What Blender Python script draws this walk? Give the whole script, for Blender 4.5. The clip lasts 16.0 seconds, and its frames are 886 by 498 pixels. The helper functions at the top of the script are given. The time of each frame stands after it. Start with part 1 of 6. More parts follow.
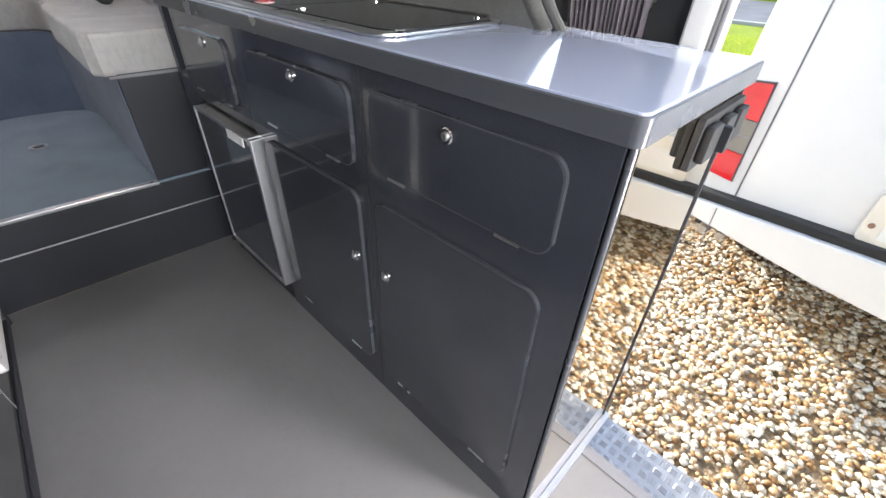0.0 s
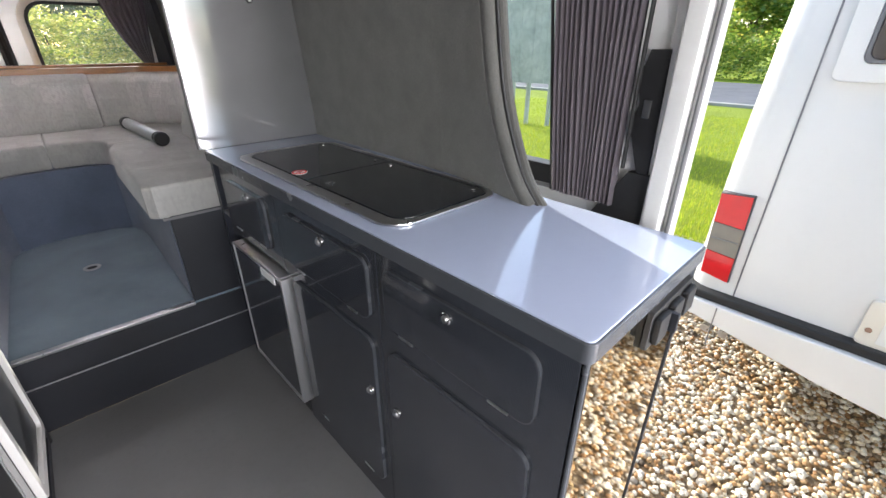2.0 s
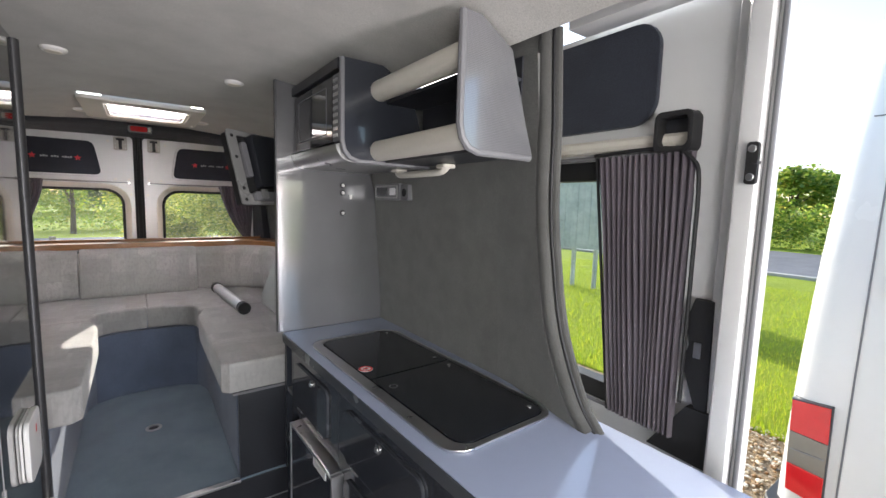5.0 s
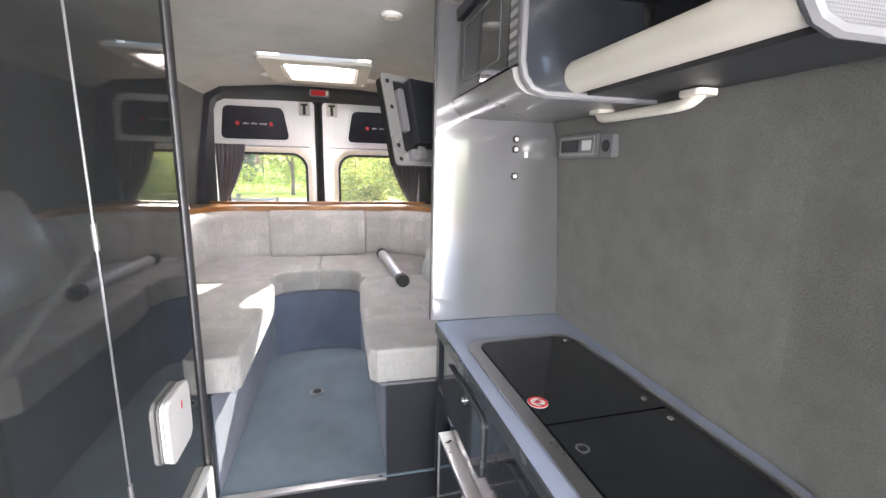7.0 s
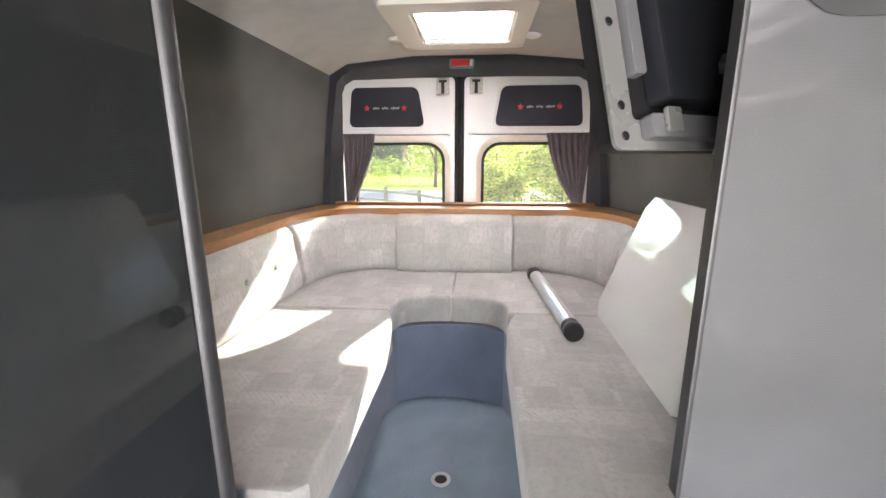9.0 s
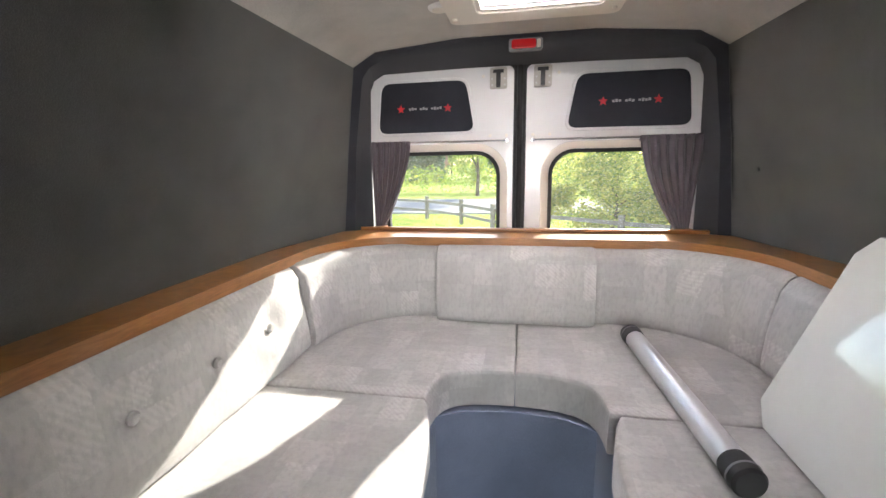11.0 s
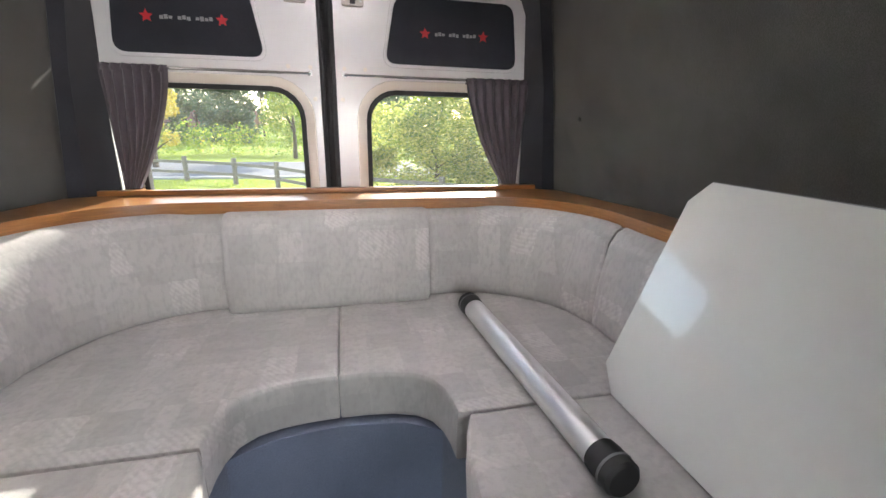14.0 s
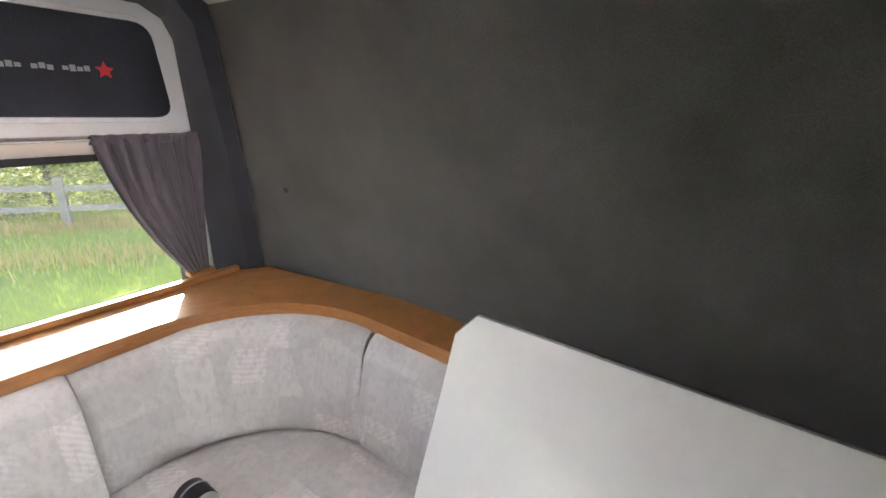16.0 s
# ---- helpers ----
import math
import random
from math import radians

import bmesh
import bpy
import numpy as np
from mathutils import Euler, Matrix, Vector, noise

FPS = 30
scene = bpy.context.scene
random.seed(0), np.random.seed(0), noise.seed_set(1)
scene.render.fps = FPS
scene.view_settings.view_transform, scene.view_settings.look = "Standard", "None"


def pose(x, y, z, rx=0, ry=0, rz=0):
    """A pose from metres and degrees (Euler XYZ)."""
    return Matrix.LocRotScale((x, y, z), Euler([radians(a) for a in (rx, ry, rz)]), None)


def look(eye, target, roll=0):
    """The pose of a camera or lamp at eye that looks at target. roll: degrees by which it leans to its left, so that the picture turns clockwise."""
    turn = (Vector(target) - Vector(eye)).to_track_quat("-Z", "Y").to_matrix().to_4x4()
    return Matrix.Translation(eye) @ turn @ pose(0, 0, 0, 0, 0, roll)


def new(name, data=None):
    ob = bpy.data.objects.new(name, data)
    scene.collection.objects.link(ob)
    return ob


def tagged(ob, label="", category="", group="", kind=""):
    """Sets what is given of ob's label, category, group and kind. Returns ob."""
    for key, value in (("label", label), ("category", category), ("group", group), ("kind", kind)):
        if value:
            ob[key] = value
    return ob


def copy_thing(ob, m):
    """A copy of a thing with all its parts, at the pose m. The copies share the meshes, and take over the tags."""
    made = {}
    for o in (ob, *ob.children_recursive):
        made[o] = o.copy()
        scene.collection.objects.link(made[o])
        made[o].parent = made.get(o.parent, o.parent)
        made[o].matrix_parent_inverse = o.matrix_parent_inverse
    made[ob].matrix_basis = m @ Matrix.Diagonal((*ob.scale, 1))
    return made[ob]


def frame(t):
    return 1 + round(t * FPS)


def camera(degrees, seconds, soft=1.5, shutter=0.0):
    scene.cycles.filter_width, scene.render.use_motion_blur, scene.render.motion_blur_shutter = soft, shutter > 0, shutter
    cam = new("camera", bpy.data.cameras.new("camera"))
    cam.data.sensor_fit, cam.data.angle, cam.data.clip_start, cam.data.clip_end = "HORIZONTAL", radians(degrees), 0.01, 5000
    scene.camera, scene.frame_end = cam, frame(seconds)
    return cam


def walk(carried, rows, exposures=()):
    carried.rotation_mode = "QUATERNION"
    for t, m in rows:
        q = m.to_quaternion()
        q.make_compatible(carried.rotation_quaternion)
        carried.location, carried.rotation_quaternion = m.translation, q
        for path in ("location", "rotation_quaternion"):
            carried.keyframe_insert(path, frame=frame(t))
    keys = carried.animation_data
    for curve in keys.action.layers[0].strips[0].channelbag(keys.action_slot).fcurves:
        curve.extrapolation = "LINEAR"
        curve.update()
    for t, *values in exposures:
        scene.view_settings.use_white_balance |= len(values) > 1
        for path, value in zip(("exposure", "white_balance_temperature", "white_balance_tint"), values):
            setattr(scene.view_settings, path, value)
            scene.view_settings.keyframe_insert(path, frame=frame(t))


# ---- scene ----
cam = camera(93.0, 16.0)
PATH = [
    (0, (0.036, 1.009, 1.002), (1.184, 2.164, -0.16), 2.1),
    (0.5, (0.038, 1.001, 1.028), (1.192, 2.178, -0.105), 1.7),
    (1, (0.035, 0.999, 1.087), (1.198, 2.213, 0.004), 1.2),
    (1.5, (0.03, 0.986, 1.146), (1.212, 2.254, 0.147), 0.5),
    (2, (0.032, 0.976, 1.214), (1.244, 2.305, 0.339), -0.0),
    (2.5, (0.031, 0.973, 1.277), (1.275, 2.352, 0.536), -0.3),
    (3, (0.029, 0.97, 1.323), (1.308, 2.393, 0.742), -0.3),
    (3.5, (0.028, 0.962, 1.361), (1.335, 2.419, 0.949), -0.2),
    (3.7, (0.024, 0.958, 1.377), (1.338, 2.427, 1.033), -0.1),
    (5.8, (-0.048, 1.001, 1.405), (0.907, 2.743, 1.175), 2.6),
    (6, (-0.012, 1.055, 1.406), (0.855, 2.836, 1.133), 2.5),
    (6.5, (0.096, 1.207, 1.398), (0.753, 3.063, 1.049), 2.0),
    (7, (0.119, 1.367, 1.379), (0.585, 3.272, 0.988), 1.4),
    (7.5, (0.104, 1.571, 1.382), (0.383, 3.509, 0.977), 1.0),
    (8, (0.102, 1.734, 1.363), (0.222, 3.687, 0.947), 0.5),
    (8.5, (0.126, 1.919, 1.363), (0.088, 3.873, 0.937), 0.1),
    (9, (0.102, 2.083, 1.37), (-0.07, 4.027, 0.931), -0.1),
    (9.2, (0.073, 2.156, 1.371), (-0.151, 4.094, 0.928), -0.0),
    (11.3, (-0.023, 2.668, 1.389), (-0.39, 4.598, 1.01), -1.0),
    (11.5, (-0.035, 2.689, 1.381), (-0.344, 4.633, 1.03), -0.6),
    (12, (-0.024, 2.72, 1.397), (-0.174, 4.685, 1.06), -0.5),
    (12.5, (-0.015, 2.74, 1.39), (-0.001, 4.708, 1.037), -0.0),
    (13, (-0.015, 2.765, 1.359), (0.141, 4.713, 0.935), 0.2),
    (13.5, (-0.01, 2.809, 1.339), (0.272, 4.727, 0.846), 0.5),
    (14, (0.023, 2.938, 1.321), (0.457, 4.807, 0.756), 1.0),
    (14.5, (0.047, 3.106, 1.359), (0.664, 4.903, 0.734), 1.3),
    (15, (0.087, 3.202, 1.435), (0.952, 4.876, 0.764), 1.8),
    (15.5, (0.118, 3.251, 1.499), (1.315, 4.712, 0.841), 2.1),
    (16, (0.117, 3.293, 1.584), (1.679, 4.355, 0.926), 2.4),
]
EXPOSURES = [(0.0, 2.05, 6380), (1.0, 1.9, 6380), (2.0, 1.7, 6380), (3.5, 1.45, 6380), (4.5, 1.5, 6380), (6.0, 1.76, 6380), (7.0, 2.63, 6380), (8.0, 2.74, 6380), (9.0, 2.76, 6600), (9.5, 2.74, 6600), (11.5, 2.4, 6380), (13.0, 2.26, 6380), (14.0, 2.18, 6380), (15.0, 2.12, 6380), (15.5, 2.4, 6380), (16.0, 2.72, 6380)]
walk(cam, [(t, look(eye, target, roll)) for t, eye, target, roll in PATH], EXPOSURES)

# ---------- world, sun ----------
SUN = Vector((0.345, 1.0, 0.465)).normalized()
world = bpy.data.worlds.new("sky")
scene.world = world
world.use_nodes = True
wn = world.node_tree.nodes
sky = wn.new("ShaderNodeTexSky")
sky.sky_type = "NISHITA"
sky.sun_disc = False
sky.sun_elevation = math.asin(SUN.z)
sky.sun_rotation = math.atan2(SUN.x, SUN.y)
world.node_tree.links.new(sky.outputs[0], wn["Background"].inputs[0])
wn["Background"].inputs[1].default_value = 0.15
sun_data = bpy.data.lights.new("sun", "SUN")
sun_data.energy, sun_data.angle, sun_data.color = 2.75, radians(0.5), (1.0, 0.94, 0.82)
sun = new("sun", sun_data)
sun.matrix_world = look(SUN * 20, (0, 0, 0))


def opening_fill(name, eye, target, width, height, watts, colour):
    """An area lamp added in an opening of the van to boost the sky's light."""
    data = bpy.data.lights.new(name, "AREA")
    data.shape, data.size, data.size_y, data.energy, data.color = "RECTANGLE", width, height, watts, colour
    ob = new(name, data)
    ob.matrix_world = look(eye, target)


# Added fill lamps, powered and tinted to brighten the interior.
opening_fill("windscreen_light", (0, -0.93, 1.25), (0, 1, 1.2), 1.7, 0.65, 11.5, (1.0, 0.965, 0.96))
opening_fill("side_door_light", (0.93, 0.08, 0.9), (-1, 0.8, 0.85), 0.4, 1.6, 24.0, (1.0, 0.935, 0.935))
opening_fill("cab_window_light", (-0.86, -0.5, 1.2), (0.6, 1.6, 1.1), 0.65, 0.5, 10.0, (1.0, 0.965, 0.96))
opening_fill("rooflight_light", (0.017, 3.83, 1.925), (0.017, 3.831, 0), 0.32, 0.32, 6.2, (1.0, 0.965, 0.96))


# ---------- materials ----------
class Nodes:
    def __init__(self, name):
        self.m = bpy.data.materials.new(name)
        self.m.use_nodes = True
        self.t = self.m.node_tree
        self.b = self.t.nodes["Principled BSDF"]
        self.out = self.t.nodes["Material Output"]
        self.co = self.t.nodes.new("ShaderNodeTexCoord").outputs["Object"]

    def node(self, kind, **values):
        n = self.t.nodes.new(kind)
        for k, v in values.items():
            n.inputs[k.replace("_", " ")].default_value = v
        return n

    def link(self, a, b):
        self.t.links.new(a, b)

    def noise(self, scale, detail=4.0, rough=0.55):
        n = self.node("ShaderNodeTexNoise", Scale=scale, Detail=detail, Roughness=rough)
        self.link(self.co, n.inputs["Vector"])
        return n.outputs["Fac"]

    def ramp(self, fac, stops):
        r = self.t.nodes.new("ShaderNodeValToRGB")
        e = r.color_ramp.elements
        while len(e) < len(stops):
            e.new(0.5)
        for k, (p, c) in zip(e, stops):
            k.position, k.color = p, (*c, 1)
        self.link(fac, r.inputs[0])
        return r.outputs[0]

    def mix(self, a, b, fac, mode="MIX"):
        n = self.t.nodes.new("ShaderNodeMix")
        n.data_type, n.blend_type = "RGBA", mode
        for sock, v in ((n.inputs[0], fac), (n.inputs[6], a), (n.inputs[7], b)):
            if isinstance(v, (int, float)):
                sock.default_value = v
            elif isinstance(v, tuple):
                sock.default_value = (*v, 1)
            else:
                self.link(v, sock)
        return n.outputs[2]

    def bump(self, height, strength, distance=0.002):
        n = self.node("ShaderNodeBump", Strength=strength, Distance=distance)
        self.link(height, n.inputs["Height"])
        self.link(n.outputs[0], self.b.inputs["Normal"])

    def base(self, c):
        if isinstance(c, tuple):
            self.b.inputs["Base Color"].default_value = (*c, 1)
        else:
            self.link(c, self.b.inputs["Base Color"])

    def put(self, **values):
        for k, v in values.items():
            self.b.inputs[k.replace("_", " ")].default_value = v
        return self.m


def shade(c, f):
    return tuple(min(1, v * f) for v in c)


def plain(name, c, rough=0.5, metal=0.0, vary=0.12, scale=6.0, bump=0.0, bscale=300.0, rvary=0.1, **more):
    """A paint, plastic or metal: two scales of mottling in colour and gloss, fine relief."""
    n = Nodes(name)
    big, fine = n.noise(scale), n.noise(scale * 14)
    c1 = n.mix(shade(c, 1 - vary), shade(c, 1 + vary), big)
    n.base(n.mix(c1, shade(c, 1 - vary), n.ramp(fine, [(0.5, (0, 0, 0)), (0.8, (0.5, 0.5, 0.5))])))
    r = n.node("ShaderNodeMapRange", To_Min=max(0.02, rough - rvary), To_Max=rough + rvary)
    n.link(big, r.inputs["Value"])
    n.link(r.outputs[0], n.b.inputs["Roughness"])
    if bump:
        n.bump(n.noise(bscale, 3), bump)
    return n.put(Metallic=metal, **more)


def carbon(name, dark, light, rough, metal=0.0, coat=0.0, size=0.0028, wavy=0.06):
    """Laminate printed with a fine woven twill, under a clear gloss."""
    n = Nodes(name)
    waves = []
    for way in ((1, 1, 1), (1, 1, -1)):
        d = n.t.nodes.new("ShaderNodeVectorMath")
        d.operation = "DOT_PRODUCT"
        d.inputs[1].default_value = [v * math.pi / size for v in way]
        n.link(n.co, d.inputs[0])
        w = n.t.nodes.new("ShaderNodeMath")
        w.operation = "SINE"
        n.link(d.outputs["Value"], w.inputs[0])
        waves.append(w.outputs[0])
    p = n.t.nodes.new("ShaderNodeMath")
    p.operation = "MULTIPLY"
    n.link(waves[0], p.inputs[0])
    n.link(waves[1], p.inputs[1])
    w = n.t.nodes.new("ShaderNodeMath")
    w.operation = "MULTIPLY_ADD"
    w.inputs[1].default_value = w.inputs[2].default_value = 0.5
    n.link(p.outputs[0], w.inputs[0])
    c = n.mix(dark, light, w.outputs[0])
    n.base(n.mix(c, shade(dark, 0.8), n.ramp(n.noise(3), [(0.45, (0, 0, 0)), (0.75, (0.5, 0.5, 0.5))])))
    r = n.node("ShaderNodeMapRange", To_Min=rough * 0.7, To_Max=rough * 1.5)
    n.link(n.noise(9), r.inputs["Value"])
    n.link(r.outputs[0], n.b.inputs["Roughness"])
    n.bump(n.noise(2.5, 2), wavy, 0.01)
    return n.put(Metallic=metal, Coat_Weight=coat, Coat_Roughness=0.03)


def carpet(name, c, scale=500, strength=0.5, vary=0.25, patch=5):
    n = Nodes(name)
    fine = n.noise(scale, 2)
    c1 = n.mix(shade(c, 0.6), shade(c, 1.45), fine)
    n.base(n.mix(c1, shade(c, 1 - vary), n.ramp(n.noise(patch, 6), [(0.4, (0, 0, 0)), (0.7, (0.8, 0.8, 0.8))])))
    n.bump(fine, strength, 0.003)
    return n.put(Roughness=0.95, Specular_IOR_Level=0.2, Sheen_Weight=0.25, Sheen_Roughness=0.5)


def velour(name, c):
    """Crushed upholstery with a patchwork of brushed rectangles."""
    n = Nodes(name)
    fuzz = n.node("ShaderNodeTexNoise", Scale=70.0, Detail=2.0)
    n.link(n.co, fuzz.inputs["Vector"])
    patches = None
    for size, shift in (((0.12, 0.10, 0.085), 0.013), ((0.067, 0.074, 0.155), 0.041)):
        jag = n.t.nodes.new("ShaderNodeVectorMath")
        jag.operation = "MULTIPLY_ADD"
        jag.inputs[1].default_value = (0.012, 0.012, 0.012)
        n.link(fuzz.outputs["Color"], jag.inputs[0])
        n.link(n.co, jag.inputs[2])
        mp = n.t.nodes.new("ShaderNodeMapping")
        mp.inputs["Location"].default_value = [shift / k for k in size]
        mp.inputs["Scale"].default_value = [1 / k for k in size]
        n.link(jag.outputs[0], mp.inputs[0])
        cell = n.t.nodes.new("ShaderNodeVectorMath")
        cell.operation = "FLOOR"
        n.link(mp.outputs[0], cell.inputs[0])
        w = n.t.nodes.new("ShaderNodeTexWhiteNoise")
        n.link(cell.outputs[0], w.inputs["Vector"])
        patches = w.outputs["Value"] if patches is None else n.mix(patches, w.outputs["Value"], 0.5)
    c1 = n.ramp(patches, [(0.15, shade(c, 0.87)), (0.42, shade(c, 0.95)), (0.64, shade(c, 1.0)), (0.86, shade(c, 1.2))])
    rib = n.node("ShaderNodeTexWave", Scale=38.0, Distortion=1.5, Detail=1.0)
    rib.bands_direction = "DIAGONAL"
    n.link(n.co, rib.inputs["Vector"])
    ribbed = n.mix((0, 0, 0), rib.outputs["Color"], n.ramp(patches, [(0.70, (0, 0, 0)), (0.74, (0.22, 0.22, 0.22))]))
    c1 = n.mix(c1, shade(c, 0.66), ribbed)
    mp = n.t.nodes.new("ShaderNodeMapping")
    mp.inputs["Scale"].default_value = (90, 90, 45)
    n.link(n.co, mp.inputs[0])
    streak = n.node("ShaderNodeTexNoise", Scale=1.0, Detail=4.0)
    n.link(mp.outputs[0], streak.inputs["Vector"])
    c2 = n.mix(c1, shade(c, 0.72), n.ramp(streak.outputs["Fac"], [(0.45, (0, 0, 0)), (0.68, (0.5, 0.5, 0.5))]))
    n.base(n.mix(c2, shade(c, 0.7), n.ramp(n.noise(7, 5), [(0.5, (0, 0, 0)), (0.75, (0.4, 0.4, 0.4))])))
    soft = n.node("ShaderNodeBump", Strength=0.35, Distance=0.02)
    n.link(n.noise(7, 3), soft.inputs["Height"])
    pile = n.node("ShaderNodeBump", Strength=0.35, Distance=0.002)
    n.link(n.noise(420, 3), pile.inputs["Height"])
    n.link(soft.outputs[0], pile.inputs["Normal"])
    n.link(pile.outputs[0], n.b.inputs["Normal"])
    return n.put(Roughness=0.85, Specular_IOR_Level=0.25, Sheen_Weight=0.35, Sheen_Roughness=0.45)


def timber(name, c):
    n = Nodes(name)
    mp = n.t.nodes.new("ShaderNodeMapping")
    mp.inputs["Scale"].default_value = (6, 6, 60)
    n.link(n.co, mp.inputs[0])
    g = n.node("ShaderNodeTexNoise", Scale=2.0, Detail=6.0, Distortion=1.5)
    n.link(mp.outputs[0], g.inputs["Vector"])
    n.base(n.mix(n.ramp(g.outputs["Fac"], [(0.3, shade(c, 0.6)), (0.7, shade(c, 1.25))]), shade(c, 0.75), n.noise(4)))
    n.bump(g.outputs["Fac"], 0.1)
    return n.put(Roughness=0.38, Coat_Weight=0.3, Coat_Roughness=0.2)


def glass(name, tint=(0.95, 0.97, 0.96), rough=0.0):
    n = Nodes(name)
    n.base(tint)
    return n.put(Roughness=rough, Transmission_Weight=1.0, IOR=1.02, Specular_IOR_Level=0.3)


def ground_mix(name, stops, s1, s2, rough=0.9, bump=0.6, dist=0.02):
    n = Nodes(name)
    f = n.noise(s1, 8)
    n.base(n.mix(n.ramp(f, stops), n.ramp(n.noise(s2, 6), [(0.3, shade(stops[0][1], 0.8)), (0.7, shade(stops[-1][1], 1.1))]), 0.45))
    n.bump(n.noise(s1 * 2, 4), bump, dist)
    return n.put(Roughness=rough, Specular_IOR_Level=0.3)


def pieces(name, stops, rough=0.7, transmit=0.0):
    """Colour by the island: pebbles, leaves, blades."""
    n = Nodes(name)
    g = n.t.nodes.new("ShaderNodeNewGeometry")
    n.base(n.mix(n.ramp(g.outputs["Random Per Island"], stops), (0.3, 0.3, 0.3), n.ramp(n.noise(60), [(0.55, (0, 0, 0)), (0.9, (0.3, 0.3, 0.3))])))
    if transmit:
        n.put(Subsurface_Weight=0.0, Transmission_Weight=0.0)
        tr = n.t.nodes.new("ShaderNodeBsdfTranslucent")
        n.link(n.ramp(g.outputs["Random Per Island"], [(p, shade(c, 2.0)) for p, c in stops]), tr.inputs[0])
        mx = n.t.nodes.new("ShaderNodeMixShader")
        mx.inputs[0].default_value = transmit
        n.link(n.b.outputs[0], mx.inputs[1])
        n.link(tr.outputs[0], mx.inputs[2])
        n.link(mx.outputs[0], n.out.inputs[0])
    return n.put(Roughness=rough)


M_CARBON = carbon("carbon_laminate_dark", (0.024, 0.027, 0.034), (0.052, 0.057, 0.070), 0.11, 0.0, 0.5, 0.0026, 0.02)
M_SILVER = carbon("carbon_laminate_silver", (0.185, 0.185, 0.193), (0.26, 0.26, 0.27), 0.10, 0.35, 0.8, 0.0021, 0.015)
M_WEAVE = carbon("carbon_laminate_silver_end", (0.13, 0.13, 0.138), (0.30, 0.30, 0.315), 0.12, 0.35, 0.8, 0.0036, 0.015)
M_GLOSS = carbon("black_gloss_panel", (0.027, 0.029, 0.031), (0.034, 0.036, 0.038), 0.05, 0.0, 0.6, 0.0022, 0.012)
M_MIRROR = plain("polished_laminate", (0.78, 0.70, 0.58), 0.035, 1.0, 0.03, 2, rvary=0.015)
# Pale grey worktop; the blue in its colour stands in for reflected sky.
M_TOP = plain("grey_laminate_sky_tinted", (0.375, 0.425, 0.56), 0.12, 0.0, 0.04, 3, rvary=0.03, Coat_Weight=0.5, Coat_Roughness=0.05)
M_LINO = plain("grey_vinyl_floor", (0.163, 0.162, 0.165), 0.5, 0.0, 0.14, 4, 0.15, 180)
M_WALL = carpet("charcoal_lining_carpet", (0.075, 0.074, 0.069), 420, 0.5, 0.3, 6)
M_SPLASH = carpet("grey_green_splash_lining", (0.152, 0.152, 0.143), 300, 0.3, 0.2, 14)
M_PORTAL = carpet("blue_black_surround_carpet", (0.034, 0.036, 0.045), 420, 0.5, 0.3, 6)
M_CEIL = carpet("pale_grey_headlining", (0.44, 0.43, 0.40), 320, 0.3, 0.18, 7)
M_BLUE = carpet("blue_grey_carpet", (0.215, 0.28, 0.34), 450, 0.6, 0.22, 6)
M_BOX = carpet("grey_blue_box_carpet", (0.16, 0.19, 0.265), 450, 0.6, 0.22, 6)
M_DARK = plain("charcoal_board", (0.024, 0.026, 0.032), 0.38, 0.0, 0.2, 5, 0.1, 200)
M_VELOUR = velour("grey_beige_velour", (0.447, 0.437, 0.422))
M_WOOD = timber("varnished_oak", (0.34, 0.145, 0.042))
M_WHITE = plain("white_van_paint", (0.72, 0.72, 0.715), 0.25, 0.0, 0.03, 2, rvary=0.06, Coat_Weight=0.5, Coat_Roughness=0.08)
M_CREAM = plain("cream_plastic", (0.72, 0.68, 0.60), 0.4, 0.0, 0.05, 6)
# Pale catch plastic with its grey shading put into the colour.
M_CATCH = plain("cream_plastic_shaded", (0.42, 0.40, 0.35), 0.45, 0.0, 0.08, 6)
M_PLAST = plain("white_plastic", (0.78, 0.77, 0.75), 0.35, 0.0, 0.04, 6)
M_BLACK = plain("black_rubber", (0.014, 0.014, 0.015), 0.55, 0.0, 0.25, 8)
M_BLKGL = plain("black_glass_lid", (0.008, 0.010, 0.014), 0.07, 0.0, 0.2, 4, rvary=0.03, Coat_Weight=0.5, Coat_Roughness=0.03)
M_STEEL = plain("brushed_steel", (0.56, 0.56, 0.57), 0.3, 1.0, 0.08, 10, 0.05, 400)
M_CHROME = plain("chrome", (0.78, 0.78, 0.79), 0.12, 1.0, 0.05, 10, rvary=0.05)
M_ALU = plain("satin_aluminium", (0.66, 0.66, 0.67), 0.32, 0.9, 0.06, 10)
M_GREYTRIM = plain("grey_edge_trim", (0.17, 0.17, 0.18), 0.45, 0.0, 0.1, 8)
M_EDGE = plain("slate_edge_band", (0.065, 0.07, 0.08), 0.25, 0.0, 0.1, 8)
M_STRIP = plain("textured_grey_metal", (0.10, 0.10, 0.105), 0.45, 0.7, 0.2, 60, 0.2, 300)
M_SATIN = plain("satin_silver_laminate", (0.30, 0.30, 0.295), 0.3, 0.3, 0.06, 6)
M_TREAD = plain("worn_chequer_aluminium", (0.40, 0.41, 0.43), 0.42, 0.85, 0.15, 20, 0.1, 200)
M_POLE = plain("anodised_aluminium", (0.68, 0.68, 0.69), 0.34, 0.75, 0.05, 8)
M_PILLAR = carpet("pillar_carpet", (0.085, 0.085, 0.08), 420, 0.5, 0.3, 8)
M_CURT = carpet("plum_grey_curtain_cloth", (0.115, 0.10, 0.115), 700, 0.3, 0.15, 8)
